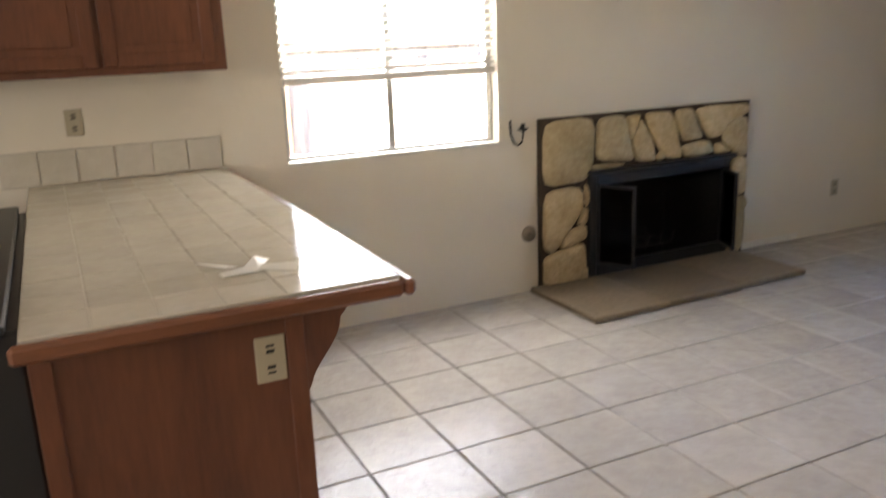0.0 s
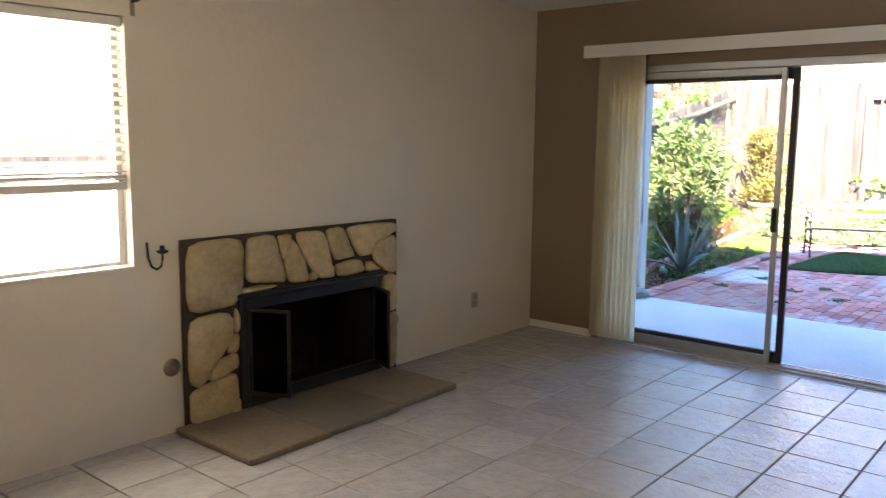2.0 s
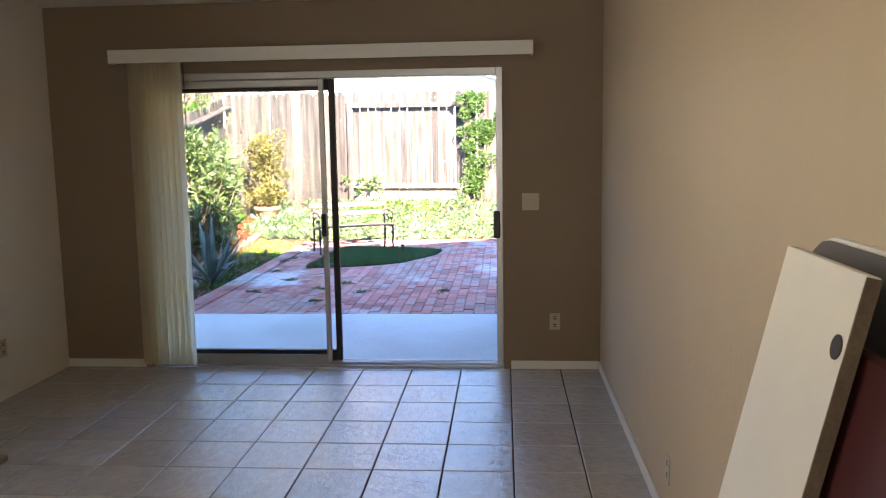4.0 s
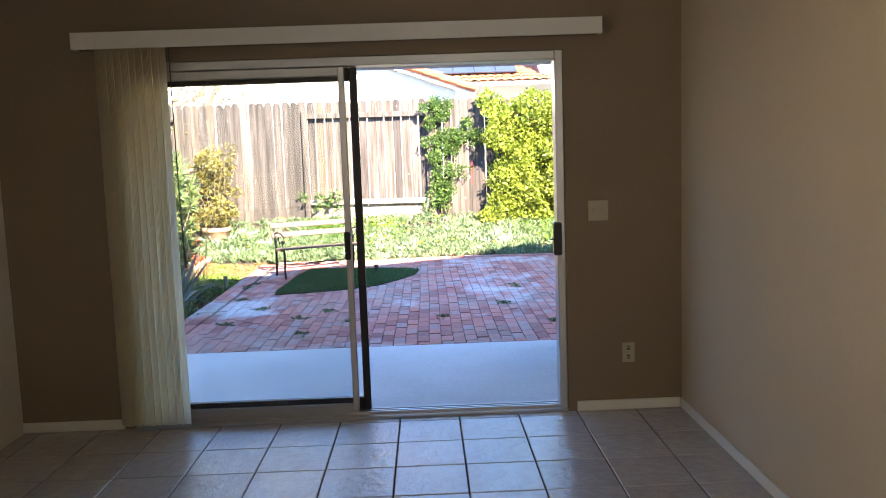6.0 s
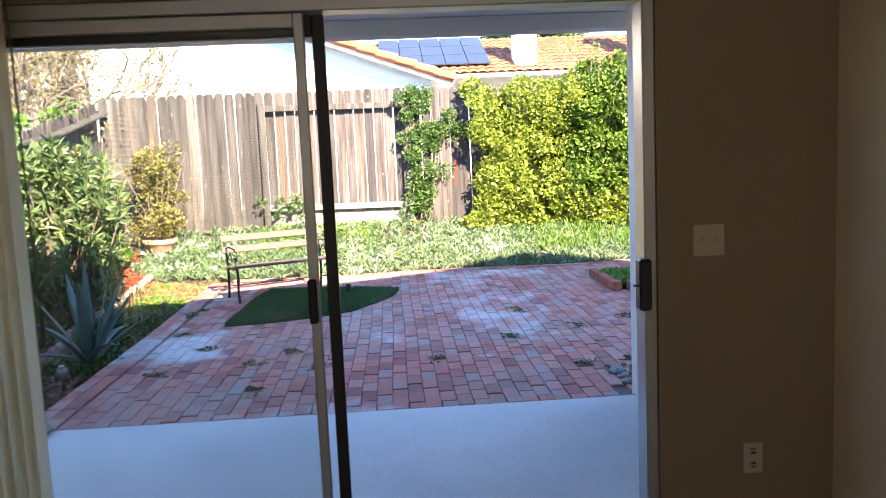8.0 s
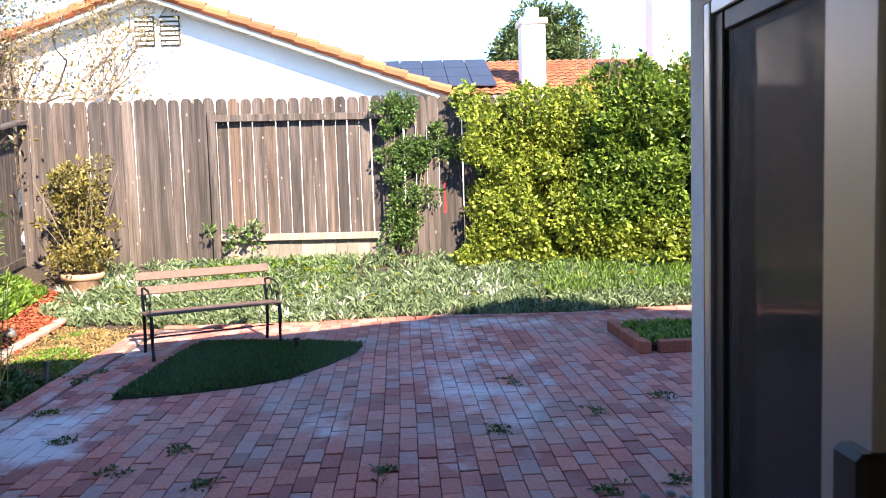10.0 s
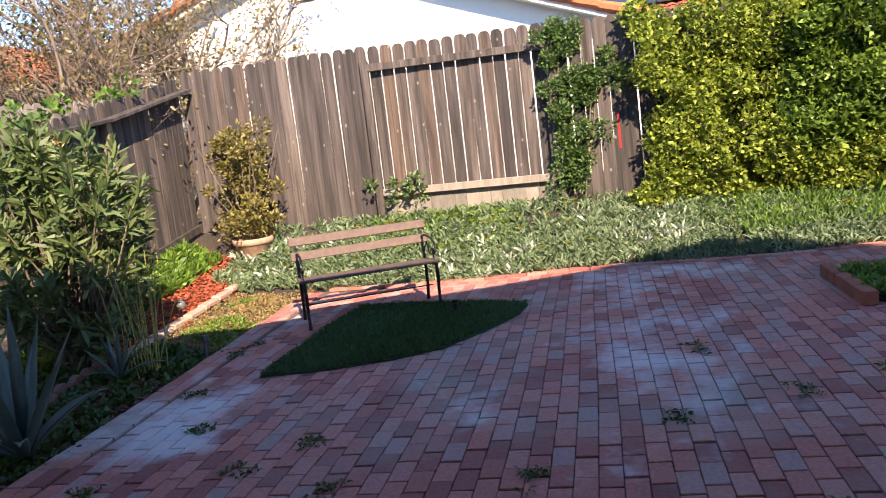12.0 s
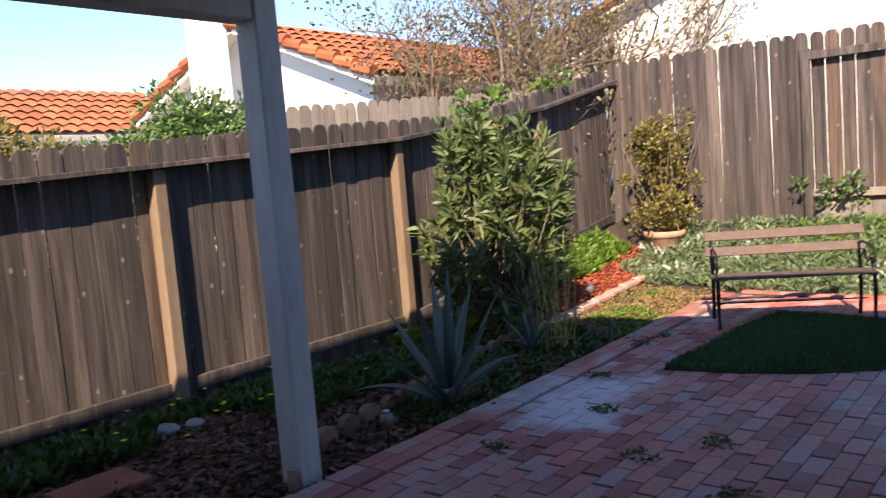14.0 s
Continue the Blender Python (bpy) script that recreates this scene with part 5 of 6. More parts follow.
tufts("corner_weeds", "bright green weeds in the fence corner", "weeds", scatter(420, 12.9, 14.3, 5.1, 5.55), 8, 0.17, 0.03, M_weed, 1.0, 0.25)
tufts("dry_grass_strip", "sparse dry grass between paving and edging", "grass", scatter(1500, 11.6, 13.7, 3.8, 4.65, lambda x, y: (y < 4.65) & (y > 3.75)), 5, 0.045, 0.012, M_dry, 1.3, 0.3)
tufts("grass_tufts", "sparse green grass beside the paving", "grass", scatter(420, 11.8, 13.5, 3.8, 4.5, lambda x, y: patch(x, y, 3.1) > 0.6), 7, 0.07, 0.014, M_weed, 1.1, 0.3)
tufts("corner_front_weeds", "weeds with yellow flowers below the side fence", "weeds", scatter(380, 6.6, 8.1, 5.0, 5.5), 8, 0.15, 0.04, M_weed_dark, 1.0, 0.2)


def chips(name, label, pts, mat, size):
    n = len(pts)
    d = R.normal(size=(n, 3)) * np.array([1, 1, 0.25])
    ob = new(name, leaves(pts, d, size, size * 0.45, R, name, mat, 0.12))
    return tagged(ob, label, "mulch", kind="stuff")


chips("red_mulch", "red bark chip mulch in the sunny corner", scatter(14000, 11.3, 14.45, 4.55, 5.5, lambda x, y: y > 4.55 + 0.04 * (x - 11), 0.0), M_mulch, 0.055)
chips("brown_mulch", "brown bark chip mulch in the shaded side bed", scatter(11000, 7.3, 11.2, 3.75, 5.4, None, 0.0), M_mulch_brown, 0.06)

# scalloped edging between mulch and paving strip
edging = thing("bed_edging", "scalloped terracotta edging along the bark bed", "edging")
em = Shape().prism([(-0.075, 0.0), (0.075, 0.0), (0.075, 0.07)] + [(0.075 * math.cos(k * math.pi / 8), 0.07 + 0.05 * math.sin(k * math.pi / 8)) for k in range(1, 8)] + [(-0.075, 0.07)], -0.025, 0.025, "y").mesh("scallop", M_edging)
line = [(8.12, 3.84), (8.35, 4.1), (8.75, 4.2), (9.15, 4.24), (10.0, 4.38), (10.6, 4.50), (11.3, 4.58)]
for (ax, ay), (bx, by) in zip(line, line[1:]):
    ln = math.hypot(bx - ax, by - ay)
    for k in range(max(1, int(ln / 0.155))):
        u = (k + 0.5) / max(1, int(ln / 0.155))
        x, y = ax + (bx - ax) * u, ay + (by - ay) * u
        piece("scallop", em, edging, pose(x, y, float(ground_z(np.array(x), np.array(y))) - 0.035, R.uniform(-8, 8), 0, math.degrees(math.atan2(by - ay, bx - ax))))
curb = thing("concrete_kerb", "pinkish concrete kerb along the sunny mulch", "kerb")
for k in range(8):
    x = 11.35 + k * 0.34
    y = 4.58 + 0.05 * (x - 11.3)
    s = Shape().box((-0.165, -0.05, 0.0), (0.165, 0.05, 0.055), 0.012)
    part("block", s, M_kerb, curb).matrix_basis = pose(x, y, float(ground_z(np.array(x), np.array(y))) - 0.02, 0, 0, 3)


def garden_light(x, y, tilt):
    z = float(ground_z(np.array(x), np.array(y))) - 0.03
    ob = thing("solar_garden_light", "small solar garden light with a glass globe", "garden light", pose(x, y, z, tilt, 0, 0), "solar lights in the bed")
    part("stake", Shape().tube([(0, 0, 0), (0, 0, 0.12)], 0.008, 6), M_black, ob)
    part("globe", Shape().lathe([(0.012, 0.12), (0.035, 0.135), (0.045, 0.165), (0.035, 0.195), (0.015, 0.205)], n=14), plain("frosted_glass", (0.12, 0.12, 0.115), 0.15), ob, smooth=True)
    part("cap", Shape().lathe([(0.02, 0.203), (0.022, 0.215), (0.006, 0.222)], n=10), M_alu, ob)


garden_light(8.86, 3.92, 0)
garden_light(12.54, 4.68, 4)
spike = thing("sprinkler_head", "dark sprinkler riser beside the paving", "sprinkler", pose(11.4, 3.88, -0.08, 0, 8, 0))
part("riser", Shape().lathe([(0.018, 0.0), (0.018, 0.13), (0.026, 0.135), (0.026, 0.175), (0.016, 0.18)], n=10), M_grey, spike)
rocks = [(8.29, 5.16, 0.075), (8.46, 5.13, 0.055), (10.85, 5.55, 0.09), (7.75, 3.66, 0.12)]
for k, (x, y, sz) in enumerate(rocks):
    bm = bmesh.new()
    bmesh.ops.create_icosphere(bm, subdivisions=2, radius=sz)
    for v in bm.verts:
        v.co *= 1 + 0.25 * noise.noise(v.co * 9 + Vector((k * 3, 0, 0)))
        v.co.z *= 0.5
    me = bpy.data.meshes.new("rock")
    bm.to_mesh(me)
    bm.free()
    me.materials.append(M_pebble)
    ob = new("rock", me)
    ob.matrix_basis = pose(x, y, -0.03 + sz * 0.3 if k < 3 else -0.05 + sz * 0.35, 0, 0, 40 * k)
    tagged(ob, "pale rounded garden rock", "rock", "rocks in the garden")
stone = thing("stepping_stone", "red brick stepping stone in the bark bed", "stepping stone", pose(7.62, 4.68, -0.045))
part("slab", Shape().box((-0.2, -0.15, 0.0), (0.2, 0.15, 0.04), 0.006), M_red_brick, stone)

# ---- turf patch ----
outline = [(10.68, 3.13), (11.2, 3.10), (11.9, 3.07), (12.62, 2.98), (12.58, 2.5), (12.45, 1.9), (12.26, 1.45), (11.95, 1.50), (11.5, 1.70), (11.1, 1.95), (10.9, 2.25), (10.75, 2.65)]
turf = thing("turf_patch", "leaf-shaped piece of dark artificial turf on the bricks", "artificial grass")
part("backing", Shape().prism(outline, -0.049, -0.038), M_turf_base, turf)


def inside_poly(x, y, poly):
    hit = np.zeros(len(x), bool)
    for (ax, ay), (bx, by) in zip(poly, poly[1:] + poly[:1]):
        c = ((ay > y) != (by > y)) & (x < (bx - ax) * (y - ay) / (by - ay + 1e-12) + ax)
        hit ^= c
    return hit


x, y = R.uniform(10.6, 12.7, 60000), R.uniform(1.4, 3.2, 60000)
k = inside_poly(x, y, outline)
x, y = x[k], y[k]
d = np.stack([R.normal(scale=0.45, size=len(x)) + 0.25 * np.sin(y * 5), R.normal(scale=0.45, size=len(x)), np.ones(len(x))], 1)
ob = new("turf_surface", leaves(np.stack([x, y, np.full(len(x), -0.040)], 1), d, 0.045, 0.008, R, "turf_pile", M_turf, 0.1))
ob.parent = turf
sp2 = thing("turf_sprinkler", "black pop-up sprinkler head in the turf", "sprinkler", pose(12.1, 2.02, -0.04))
part("head", Shape().lathe([(0.02, 0.0), (0.02, 0.09), (0.03, 0.095), (0.03, 0.12), (0.012, 0.125)], n=10), M_black, sp2)

# ---- bench ----
ax = Vector((12.63, 2.25, 0)) - Vector((12.10, 3.35, 0))
bench = thing("garden_bench", "slatted wooden garden bench with black iron ends", "bench", Matrix.Translation((12.37, 2.80, -0.05)) @ Matrix.Rotation(math.atan2(ax.y, ax.x), 4, "Z"))
BL = 0.56
for k in range(3):
    part("seat_slat", Shape().box((-BL - 0.03, -0.20 + k * 0.13, 0.385 - 0.012 * k), (BL + 0.03, -0.10 + k * 0.13, 0.41 - 0.012 * k), 0.006), M_bench_wood, bench)
for z, yy in ((0.53, 0.235), (0.655, 0.275)):
    sl = part("back_slat", Shape().box((-BL - 0.05, -0.011, -0.038), (BL + 0.05, 0.011, 0.038), 0.005), M_bench_wood, bench)
    sl.matrix_basis = pose(0, yy, z + 0.03, -16, 0, 0)
for x in (-BL, BL):
    s = Shape()
    s.tube([(x, -0.22, 0.0), (x, -0.19, 0.12), (x, -0.215, 0.28), (x, -0.20, 0.385)], [0.016, 0.013, 0.017, 0.015], 7)
    s.tube([(x, 0.24, 0.0), (x, 0.20, 0.15), (x, 0.19, 0.36), (x, 0.25, 0.56), (x, 0.305, 0.73)], [0.016, 0.014, 0.016, 0.014, 0.011], 7)
    s.tube([(x, -0.20, 0.375), (x, 0.0, 0.365), (x, 0.19, 0.355)], 0.012, 7)
    part("end_frame", s, M_iron, bench, "black cast iron end frame")
    s = Shape()
    s.tube([(x, 0.235, 0.58), (x, 0.10, 0.60), (x, -0.10, 0.595), (x, -0.20, 0.56), (x, -0.225, 0.50), (x, -0.18, 0.47), (x, -0.14, 0.50)], 0.010, 7)
    s.tube([(x, -0.17, 0.39), (x, -0.10, 0.50), (x, 0.0, 0.45), (x, 0.06, 0.54), (x, 0.16, 0.48), (x, 0.2, 0.42)], 0.007, 6)
    part("armrest", s, M_iron, bench, "scrolled iron armrest")
part("stretcher", Shape().tube([(-BL, 0.0, 0.17), (BL, 0.0, 0.17)], 0.006, 6), M_iron, bench)

# ---- brick planter ----
planter = thing("brick_planter", "low square planter of red bricks with weeds", "planter")
PX0, PX1, PY0, PY1 = 11.46, 12.50, -1.93, -0.85
bk = Shape().box((-0.1, -0.05, 0.0), (0.1, 0.05, 0.10), 0.006).mesh("brick", M_red_brick)
for k in range(5):
    u = PX0 + 0.11 + k * 0.21
    for yy in (PY0 + 0.05, PY1 - 0.05):
        piece("brick", bk, planter, pose(u, yy, -0.05, 0, 0, R.uniform(-2, 2)))
    v = PY0 + 0.21 + k * 0.2
    if v < PY1 - 0.15:
        for xx in (PX0 + 0.05, PX1 - 0.05):
            piece("brick", bk, planter, pose(xx, v, -0.05, 0, 0, 90 + R.uniform(-2, 2)))
part("soil", Shape().box((PX0 + 0.1, PY0 + 0.1, -0.05), (PX1 - 0.1, PY1 - 0.1, 0.0)), M_soil, planter)
pc = np.stack([R.uniform(PX0 + 0.12, PX1 - 0.12, 170), R.uniform(PY0 + 0.12, PY1 - 0.12, 170), np.zeros(170)], 1)
tufts("planter_weeds", "green weeds growing in the brick planter", "weeds", pc, 6, 0.11, 0.03, M_weed, 1.1, 0.2)
peb = Shape()
bm = bmesh.new()
bmesh.ops.create_icosphere(bm, subdivisions=1, radius=1.0)
bm.verts.index_update()
iv, fv = [tuple(v.co) for v in bm.verts], [tuple(v.index for v in f.verts) for f in bm.faces]
bm.free()
for _ in range(80):
    c = (R.uniform(8.0, 8.55), R.uniform(-0.45, 0.04), -0.04)
    q = R.uniform(0.018, 0.04)
    peb.add([(c[0] + a * q, c[1] + b * q * 0.8, c[2] + e * q * 0.55) for a, b, e in iv], fv)
tagged(part("pebbles", peb, M_pebble, None, "", True), "small grey river pebbles at the house corner", "pebbles", kind="stuff")
wd = [(9.05, 1.2), (9.6, 0.55), (9.9, -0.1), (9.2, 2.6), (9.75, 3.1), (9.0, 3.3), (8.6, 0.15), (8.7, -0.2), (10.2, -0.6), (9.5, 2.35), (11.3, 3.6), (11.6, 3.55), (8.95, 2.1), (10.7, 0.3), (10.4, 3.45), (8.45, 2.5)]
cl = np.concatenate([np.stack([R.normal(a, 0.05, 9), R.normal(b, 0.035, 9), np.full(9, -0.05)], 1) for a, b in wd])
tufts("paving_weeds", "small weeds growing in the paving joints", "weeds", cl, 6, 0.05, 0.013, M_weed_dark, 1.8, 0.5)

# ---- neighbours, beyond the fences ----


def tiled_slope(p00, p10, p11, p01, pitch=0.24, course=0.36, amp=0.055):
    """A roof slope of barrel tiles between four corners: eave start, eave end, ridge end, ridge start."""
    a, b, c, d = (Vector(p) for p in (p00, p10, p11, p01))
    nrm = (b - a).cross(d - a).normalized()
    if nrm.z < 0:
        nrm = -nrm
    nu = int((b - a).length / pitch)
    nv = max(2, int((d - a).length / course))
    seg = 5
    s = Shape()
    for j in range(nv):
        for i in range(nu):
            vs = []
            for v, lift in ((j / nv, 0.035), ((j + 1.12) / nv, 0.0)):
                for q in range(seg):
                    u = (i + q / (seg - 1)) / nu
                    p = a.lerp(b, u).lerp(d.lerp(c, u), min(1.0, v))
                    vs.append(p + nrm * (lift + amp * math.sin(math.pi * q / (seg - 1))))
            s.add(vs, [(q, q + 1, seg + q + 1, seg + q) for q in range(seg - 1)])
    return s


def flat_roof(corners, thick=0.12):
    n = (Vector(corners[1]) - Vector(corners[0])).cross(Vector(corners[3]) - Vector(corners[0])).normalized()
    if n.z < 0:
        n = -n
    vs = [Vector(p) for p in corners] + [Vector(p) - n * thick for p in corners]
    return Shape().add(vs, [(0, 1, 2, 3), (7, 6, 5, 4), (0, 4, 5, 1), (1, 5, 6, 2), (2, 6, 7, 3), (3, 7, 4, 0)])


house = thing("neighbour_house", "white stucco house with a clay tile gable roof", "house")
GX, RY, RZ, EY0, EY1, EZ = 19.3, 5.30, 4.77, 0.15, 10.45, 2.92
part("wall", Shape().prism([(EY0 + 0.45, 0.0), (EY1 - 0.45, 0.0), (EY1 - 0.45, EZ + 0.05), (RY, RZ - 0.1), (EY0 + 0.45, EZ + 0.05)], GX, 30.0, "x"), M_white_stucco, house)
for y0, nm in ((EY0, 0), (EY1, 1)):
    sl = flat_roof([(GX - 0.35, y0, EZ), (31, y0, EZ), (31, RY, RZ), (GX - 0.35, RY, RZ)], 0.14)
    part("roof_deck", sl, M_white, house, "white painted eaves")
    part("roof", tiled_slope((GX - 0.3, y0, EZ + 0.02), (31, y0, EZ + 0.02), (31, RY, RZ + 0.02), (GX - 0.3, RY, RZ + 0.02), 0.3, 0.42), M_roof, house)
    s = Shape()
    nb = 14
    for k in range(nb):
        a = Vector((GX - 0.36, y0, EZ)).lerp(Vector((GX - 0.36, RY, RZ)), k / nb)
        b = Vector((GX - 0.36, y0, EZ)).lerp(Vector((GX - 0.36, RY, RZ)), (k + 1.1) / nb)
        s.tube([a + Vector((0, 0, 0.03)), b + Vector((0, 0, 0.0))], [0.10, 0.085], 8)
    part("rake_tiles", s, M_roof, house, "row of clay barrel tiles on the gable edge")
for y0 in (4.72, 5.15):
    s = Shape()
    s.box((GX - 0.03, y0, 3.86), (GX - 0.001, y0 + 0.33, 4.36))
    v = part("gable_vent", s, M_slot, house, "louvred gable vent")
    for k in range(6):
        part("slat", Shape().box((GX - 0.05, y0 + 0.02, 3.88 + k * 0.08), (GX - 0.03, y0 + 0.31, 3.925 + k * 0.08)), M_white, v)

far = thing("far_house", "far house with clay roof, solar panels and chimneys", "house", pose(0, 0, 0.6))
part("wall", Shape().box((36, -14, -0.6), (44, 8, 4.2)), M_white_stucco, far)
part("roof_deck", flat_roof([(33.5, -14, 3.75), (33.5, 3.2, 3.75), (38.5, 3.2, 5.62), (38.5, -14, 5.62)]), M_white, far)
part("roof", tiled_slope((33.5, -14, 3.78), (33.5, 3.2, 3.78), (38.5, 3.2, 5.65), (38.5, -14, 5.65), 0.34, 0.45), M_roof, far)
for r_ in range(3):
    for c_ in range(5):
        p = []
        for (u, v) in ((0, 0), (1, 0), (1, 1), (0, 1)):
            yy = 1.75 - (c_ + u * 0.97) * 0.86
            f = 0.15 + (r_ + v * 0.97) * 0.27
            p.append((33.5 + 5 * f - 0.06, yy, 3.75 + 1.87 * f + 0.2))
        part("solar_panel", flat_roof(p, 0.04), M_solar, far, "dark blue solar panel")
for y0, y1, z1 in ((-4.3, -3.45, 6.35), (-9.25, -8.2, 7.4)):
    ch = part("chimney", Shape().box((34.2, y0, 3.8), (35.1, y1, z1), 0.02), M_white_stucco, far, "white stucco chimney")
    part("cap", Shape().box((34.12, y0 - 0.08, z1 - 0.002), (35.18, y1 + 0.08, z1 + 0.2), 0.02), M_white_stucco, ch)
    part("flue", Shape().box((34.4, y0 + 0.2, z1 + 0.2), (34.9, y1 - 0.2, z1 + 0.6), 0.02), M_white_stucco, ch)

left = thing("left_house", "white house with orange clay roof behind the side fence", "house")
LX, LY, LZ, LE, LEZ = 14.33, 12.0, 4.05, 3.15, 2.79
part("wall", Shape().prism([(LY - LE + 0.35, 0.0), (LY + LE - 0.35, 0.0), (LY + LE - 0.35, LEZ + 0.02), (LY, LZ - 0.16), (LY - LE + 0.35, LEZ + 0.02)], LX + 0.3, 22.0, "x"), M_white_stucco, left)
for sg in (-1, 1):
    ey = LY + sg * LE
    part("roof", tiled_slope((LX, ey, LEZ), (22.3, ey, LEZ), (22.3, LY, LZ), (LX, LY, LZ), 0.27, 0.4), M_roof, left)
    part("roof_deck", flat_roof([(LX, ey, LEZ - 0.02), (22.3, ey, LEZ - 0.02), (22.3, LY, LZ - 0.02), (LX, LY, LZ - 0.02)], 0.13), M_white, left, "white painted eaves")
    s = Shape()
    for k in range(9):
        a = Vector((LX - 0.02, ey, LEZ)).lerp(Vector((LX - 0.02, LY, LZ)), k / 9)
        b = Vector((LX - 0.02, ey, LEZ)).lerp(Vector((LX - 0.02, LY, LZ)), (k + 1.1) / 9)
        s.tube([a + Vector((0, 0, 0.05)), b], [0.10, 0.085], 8)
    part("rake_tiles", s, M_roof, left, "row of clay barrel tiles on the gable edge")
ch = part("chimney", Shape().box((13.80, 12.05, 0.0), (14.31, 12.50, 5.3), 0.02), M_white_stucco, left, "white stucco chimney")
part("cap", Shape().box((13.74, 11.99, 5.3), (14.37, 12.56, 5.46), 0.02), M_white_stucco, ch)
for y0 in (11.45, 12.75):
    v = part("gable_vent", Shape().box((LX + 0.27, y0, 3.0), (LX + 0.299, y0 + 0.3, 3.4)), M_slot, left, "louvred gable vent")
    for k in range(5):
        part("slat", Shape().box((LX + 0.25, y0 + 0.02, 3.02 + k * 0.077), (LX + 0.27, y0 + 0.28, 3.06 + k * 0.077)), M_white, v)
part("lower_wall", Shape().box((12.0, 15.9, 0.0), (16.0, 20.5, 2.5)), M_white_stucco, left)
part("roof", tiled_slope((11.6, 15.5, 2.57), (16.4, 15.5, 2.57), (16.4, 18.1, 3.68), (11.6, 18.1, 3.68), 0.28, 0.4), M_roof, left)
part("roof_deck", flat_roof([(11.6, 15.5, 2.55), (16.4, 15.5, 2.55), (16.4, 18.1, 3.66), (11.6, 18.1, 3.66)], 0.12), M_white, left, "white painted eaves")

# ---- trees beyond the fences ----


def grow(p, d, length, radius, depth, out, tips, r):
    """A limb that bends, tapers and forks."""
    pts, rad = [Vector(p)], [radius]
    q, way = Vector(p), Vector(d).normalized()
    for k in range(3):
        way = (way + Vector((r.gauss(0, 0.16), r.gauss(0, 0.16), r.gauss(0.05, 0.1)))).normalized()
        q = q + way * length / 3
        pts.append(q.copy())
        rad.append(radius * (1 - 0.18 * (k + 1)))
    out.tube(pts, rad, 5 if depth > 1 else 4, False)
    if depth == 0:
        tips.append((tuple(q), tuple(way)))
        return
    for k in range(r.choice([2, 3, 3])):
        side = Vector((r.gauss(0, 1), r.gauss(0, 1), r.gauss(0.35, 0.7))).normalized()
        start = pts[r.choice([1, 2, 3])]
        grow(start, way * 0.75 + side * 0.75, length * r.uniform(0.6, 0.8), radius * 0.55, depth - 1, out, tips, r)


def bare_tree(x, y, height, seed, trunks, leaf_n):
    r = random.Random(seed)
    ob = thing("bare_tree", "nearly bare spring tree with many thin branches", "tree", pose(x, y, 0))
    tr, br, tips = Shape(), Shape(), []
    for k in range(trunks):
        a = k * 2 * math.pi / trunks + r.uniform(-0.3, 0.3)
        d = Vector((math.cos(a) * 0.55, math.sin(a) * 0.55, 1)).normalized()
        tr.tube([(0, 0, 0), tuple(d * height * 0.2), tuple(d * height * 0.42)], [0.10, 0.085, 0.06], 7, False)
        grow(d * height * 0.2, d, height * 0.36, 0.05, 5, br, tips, r)
        grow(d * height * 0.42, d, height * 0.32, 0.045, 5, br, tips, r)
    part("trunk", tr, M_bark, ob)
    part("branch_work", br, M_twig, ob)
    pts = np.array([t[0] for t in tips])
    ways = np.array([t[1] for t in tips])
    k = R.integers(0, len(pts), leaf_n)
    me = leaves(pts[k] + R.normal(scale=0.10, size=(leaf_n, 3)), ways[k] + R.normal(scale=0.8, size=(leaf_n, 3)), 0.07, 0.04, R, "tree_leaves", M_tree_leaf)
    c = new("crown", me)
    c.parent = ob
    return ob


bare_tree(17.6, 7.4, 4.9, 5, 9, 8000)
bare_tree(15.6, 7.7, 3.9, 8, 8, 5000)


def leafy(name, label, centre, size, n, per, mat, ln, wd, trunk):
    ob = thing(name, label, "tree" if trunk else "bush", pose(*centre))
    cs = []
    for _ in range(n):
        q = R.normal(size=3)
        q /= np.linalg.norm(q)
        cs.append(q * np.array(size) * R.uniform(0.35, 0.95))
    pts, out = in_clumps(R, cs, R.uniform(0.16, 0.34, n) * max(size), per)
    c = new("crown", leaves(pts, out, ln, wd, R, name, mat))
    c.parent = ob
    if trunk:
        part("trunk", Shape().tube([(0, 0, -centre[2]), (0.1, 0, -centre[2] / 2), (0, 0, 0)], [0.3, 0.24, 0.15], 8), M_bark, ob)
    return ob


leafy("round_tree", "dense rounded dark green tree behind the houses", (41.5, -5.5, 5.8), (1.8, 2.4, 3.0), 70, 460, M_cypress, 0.22, 0.12, True)
leafy("laurel_bush", "green laurel bush behind the side fence", (11.1, 8.6, 1.6), (1.2, 0.6, 0.72), 60, 170, M_vine, 0.09, 0.045, False)
leafy("laurel_bush", "green laurel bush behind the side fence", (9.0, 8.6, 1.35), (1.2, 0.6, 0.75), 50, 150, M_shrub, 0.08, 0.04, False)
iv2 = thing("fence_ivy", "bright green ivy spilling over the side fence", "ivy")
cs = [(x, FYL + 0.06 + R.uniform(-0.05, 0.25), top_line(x) + R.uniform(-0.12, 0.12)) for x in R.uniform(12.0, 13.9, 10)]
pts, out = in_clumps(R, cs, R.uniform(0.06, 0.16, len(cs)), 34)
ob = new("foliage", leaves(pts, out, 0.075, 0.06, R, "ivy_leaves", M_ivy))
ob.parent = iv2

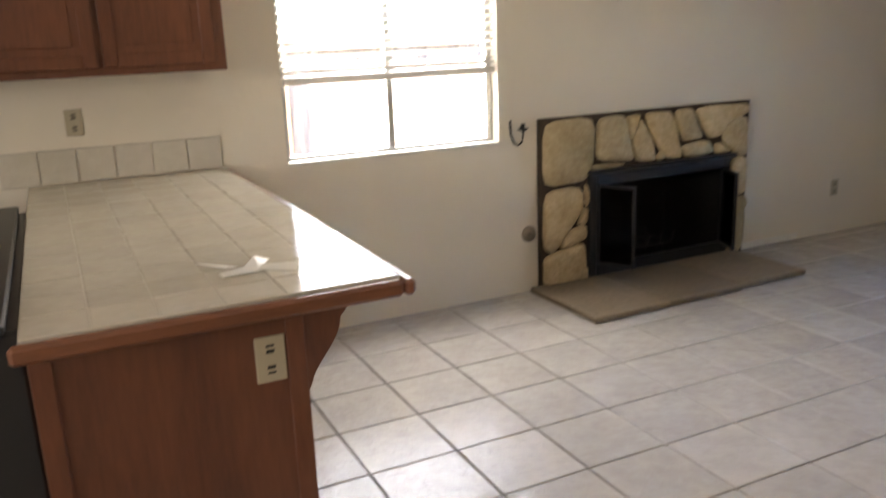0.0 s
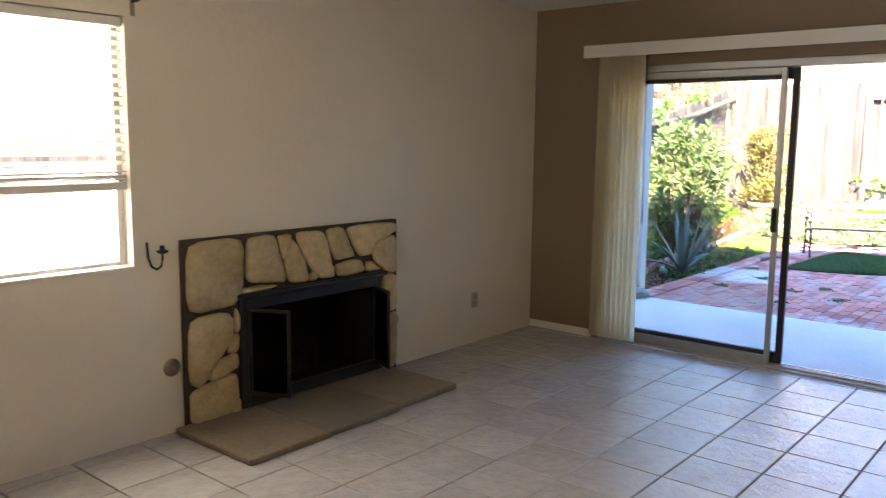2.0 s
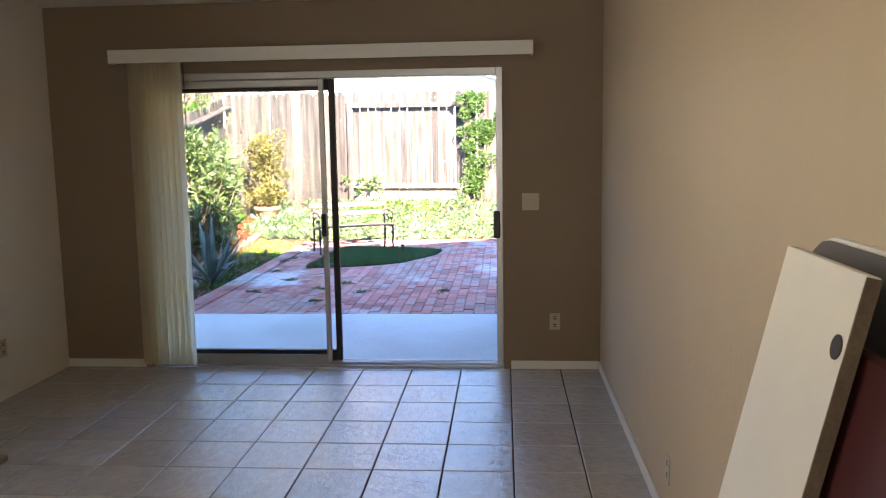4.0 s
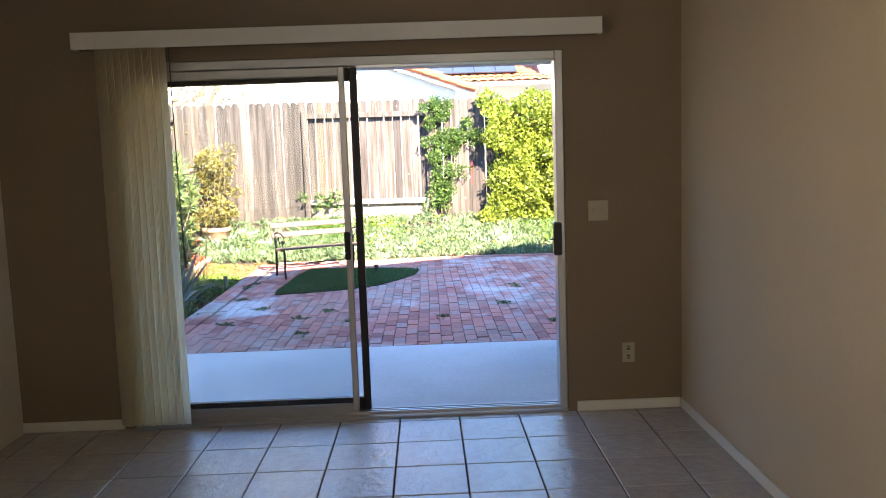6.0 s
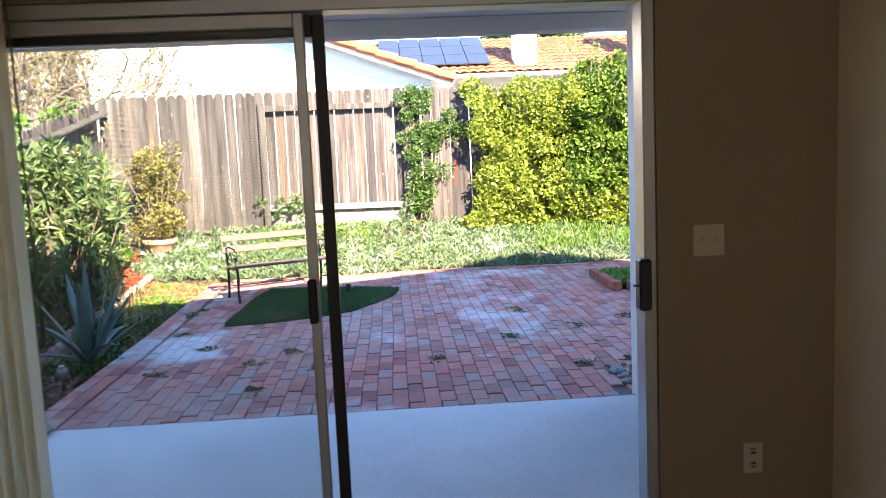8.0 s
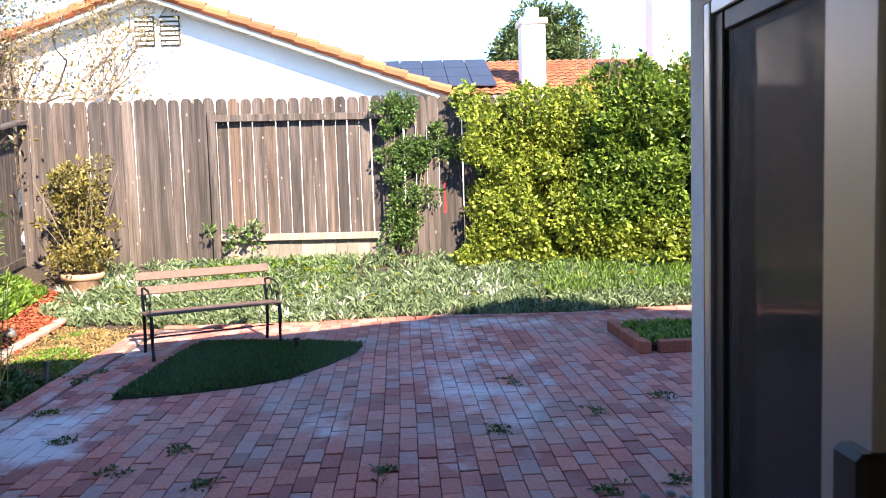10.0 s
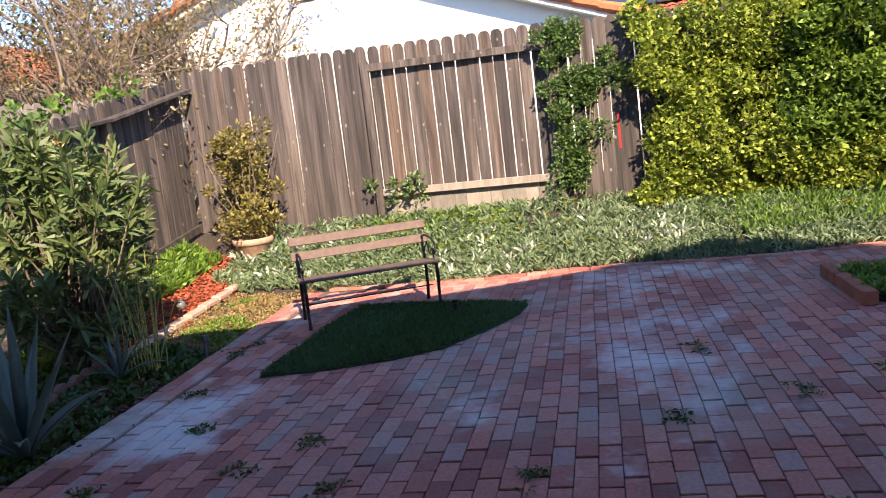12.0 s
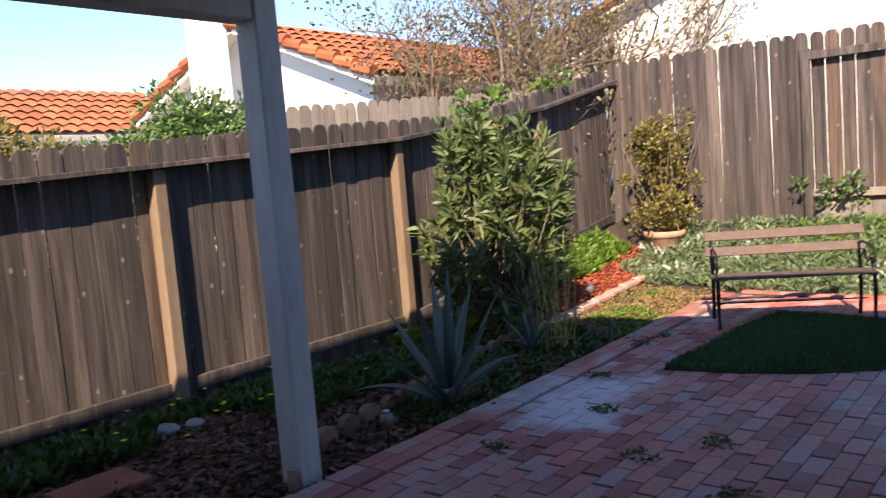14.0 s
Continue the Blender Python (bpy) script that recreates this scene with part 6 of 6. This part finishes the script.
# ---- paving bricks ----
BW, BLn = 0.098, 0.2
brick_mesh = Shape().box((-BLn / 2 + 0.001, -BW / 2, -0.055), (BLn / 2 - 0.001, BW / 2, 0.0), 0.003).mesh("brick", M_brick)
brng = random.Random(21)
unit = Shape().box((-BLn / 2 + 0.001, -BW / 2, -0.03), (BLn / 2 - 0.001, BW / 2, 0.0), 0.003)
far_s = Shape()
for j in range(-46, 37):
    y = 0.05 + j * (BW + 0.004)
    if y > 3.58:
        continue
    off = (0.5 if j % 2 else 0.0) * BLn + brng.uniform(-0.02, 0.02)
    for i in range(-1, 30):
        x = 7.96 + i * (BLn + 0.009) + off + brng.uniform(-0.006, 0.006)
        if x < 7.92 or x > 13.62 or (x > 13.45 and y > 3.0) or (x < 8.03 and y < 0.06):
            continue
        m = pose(x, y + 0.006 * math.sin(x * 1.7), -0.05 + brng.uniform(-0.004, 0.002), brng.uniform(-0.8, 0.8), brng.uniform(-0.6, 0.6), brng.uniform(-1.0, 1.0))
        if x < 9.35 and 0.3 < y < 3.0:
            piece("brick", brick_mesh, pave, m)
        else:
            far_s.add([m @ Vector(p) for p in unit.v], unit.f)
for j in range(0, 36):
    y = 0.05 + j * (BW + 0.004)
    if y < 3.58:
        q = piece("brick", brick_mesh, pave, pose(7.905 if j % 2 else 7.852, y, -0.05 + brng.uniform(-0.003, 0.001)))
        q.scale = (0.52 if j % 2 else 0.06, 1, 1)
for i in range(28):
    x = 7.96 + i * 0.204
    for row in (0, 1):
        m = pose(x, 3.64 + row * 0.105 + 0.02 * max(0, x - 10.5), -0.045 + brng.uniform(-0.004, 0.003), 0, 0, 1 + brng.uniform(-1, 1))
        far_s.add([m @ Vector(p) for p in unit.v], unit.f)
for j in range(44):
    y = 3.5 - j * 0.204
    m = pose(float(edge_x(np.array(y))) - 0.03, y, -0.03, brng.uniform(-3, 3), 0, 90 + brng.uniform(-4, 4))
    far_s.add([m @ Vector(p) for p in unit.v], unit.f)
me = bpy.data.meshes.new("bricks_rest")
me.from_pydata(far_s.v, [], far_s.f)
me.materials.append(M_brick_far)
ob = new("bricks_rest", me)
ob.parent = pave
tagged(ob, kind="stuff")


# ---- floor tiles ----
T = 0.342
TX, TY = 5.40, -0.20
tile_mesh = Shape().box((-T / 2 + 0.0033, -T / 2 + 0.0033, -0.011), (T / 2 - 0.0033, T / 2 - 0.0033, 0.0), 0.003).mesh("tile", M_tile)
prng = random.Random(8)


def cut_tile(x0, x1, y0, y1):
    return Shape().box((x0 + 0.0033, y0 + 0.0033, -0.011), (x1 - 0.0033, y1 - 0.0033, 0.0), 0.003)


rest = Shape()
for i in range(-2, 27):
    for j in range(-9, 13):
        x1, y0 = TX + T - i * T, TY + j * T
        x0, y1 = x1 - T, y0 + T
        cx0, cx1, cy0, cy1 = max(x0, -3.5), min(x1, ROOM_X), max(y0, -3.0), min(y1, LEFT_Y)
        if cx1 - cx0 < 0.02 or cy1 - cy0 < 0.02 or (cx0 > 1.3 and cy1 < RIGHT_Y):
            continue
        near = cx0 > 0.4 and cy0 > -0.3
        if near and cx1 - cx0 > T - 0.01 and cy1 - cy0 > T - 0.01:
            piece("tile", tile_mesh, floor, pose((x0 + x1) / 2, (y0 + y1) / 2, prng.uniform(-0.0008, 0.0), prng.uniform(-0.12, 0.12), prng.uniform(-0.12, 0.12), 0))
        elif near:
            piece("tile", cut_tile(cx0, cx1, cy0, cy1).mesh("tile", M_tile), floor)
        else:
            rest.add(cut_tile(cx0, cx1, cy0, cy1).v, cut_tile(cx0, cx1, cy0, cy1).f)
tagged(part("tiles_rest", rest, M_tile, floor), kind="stuff")
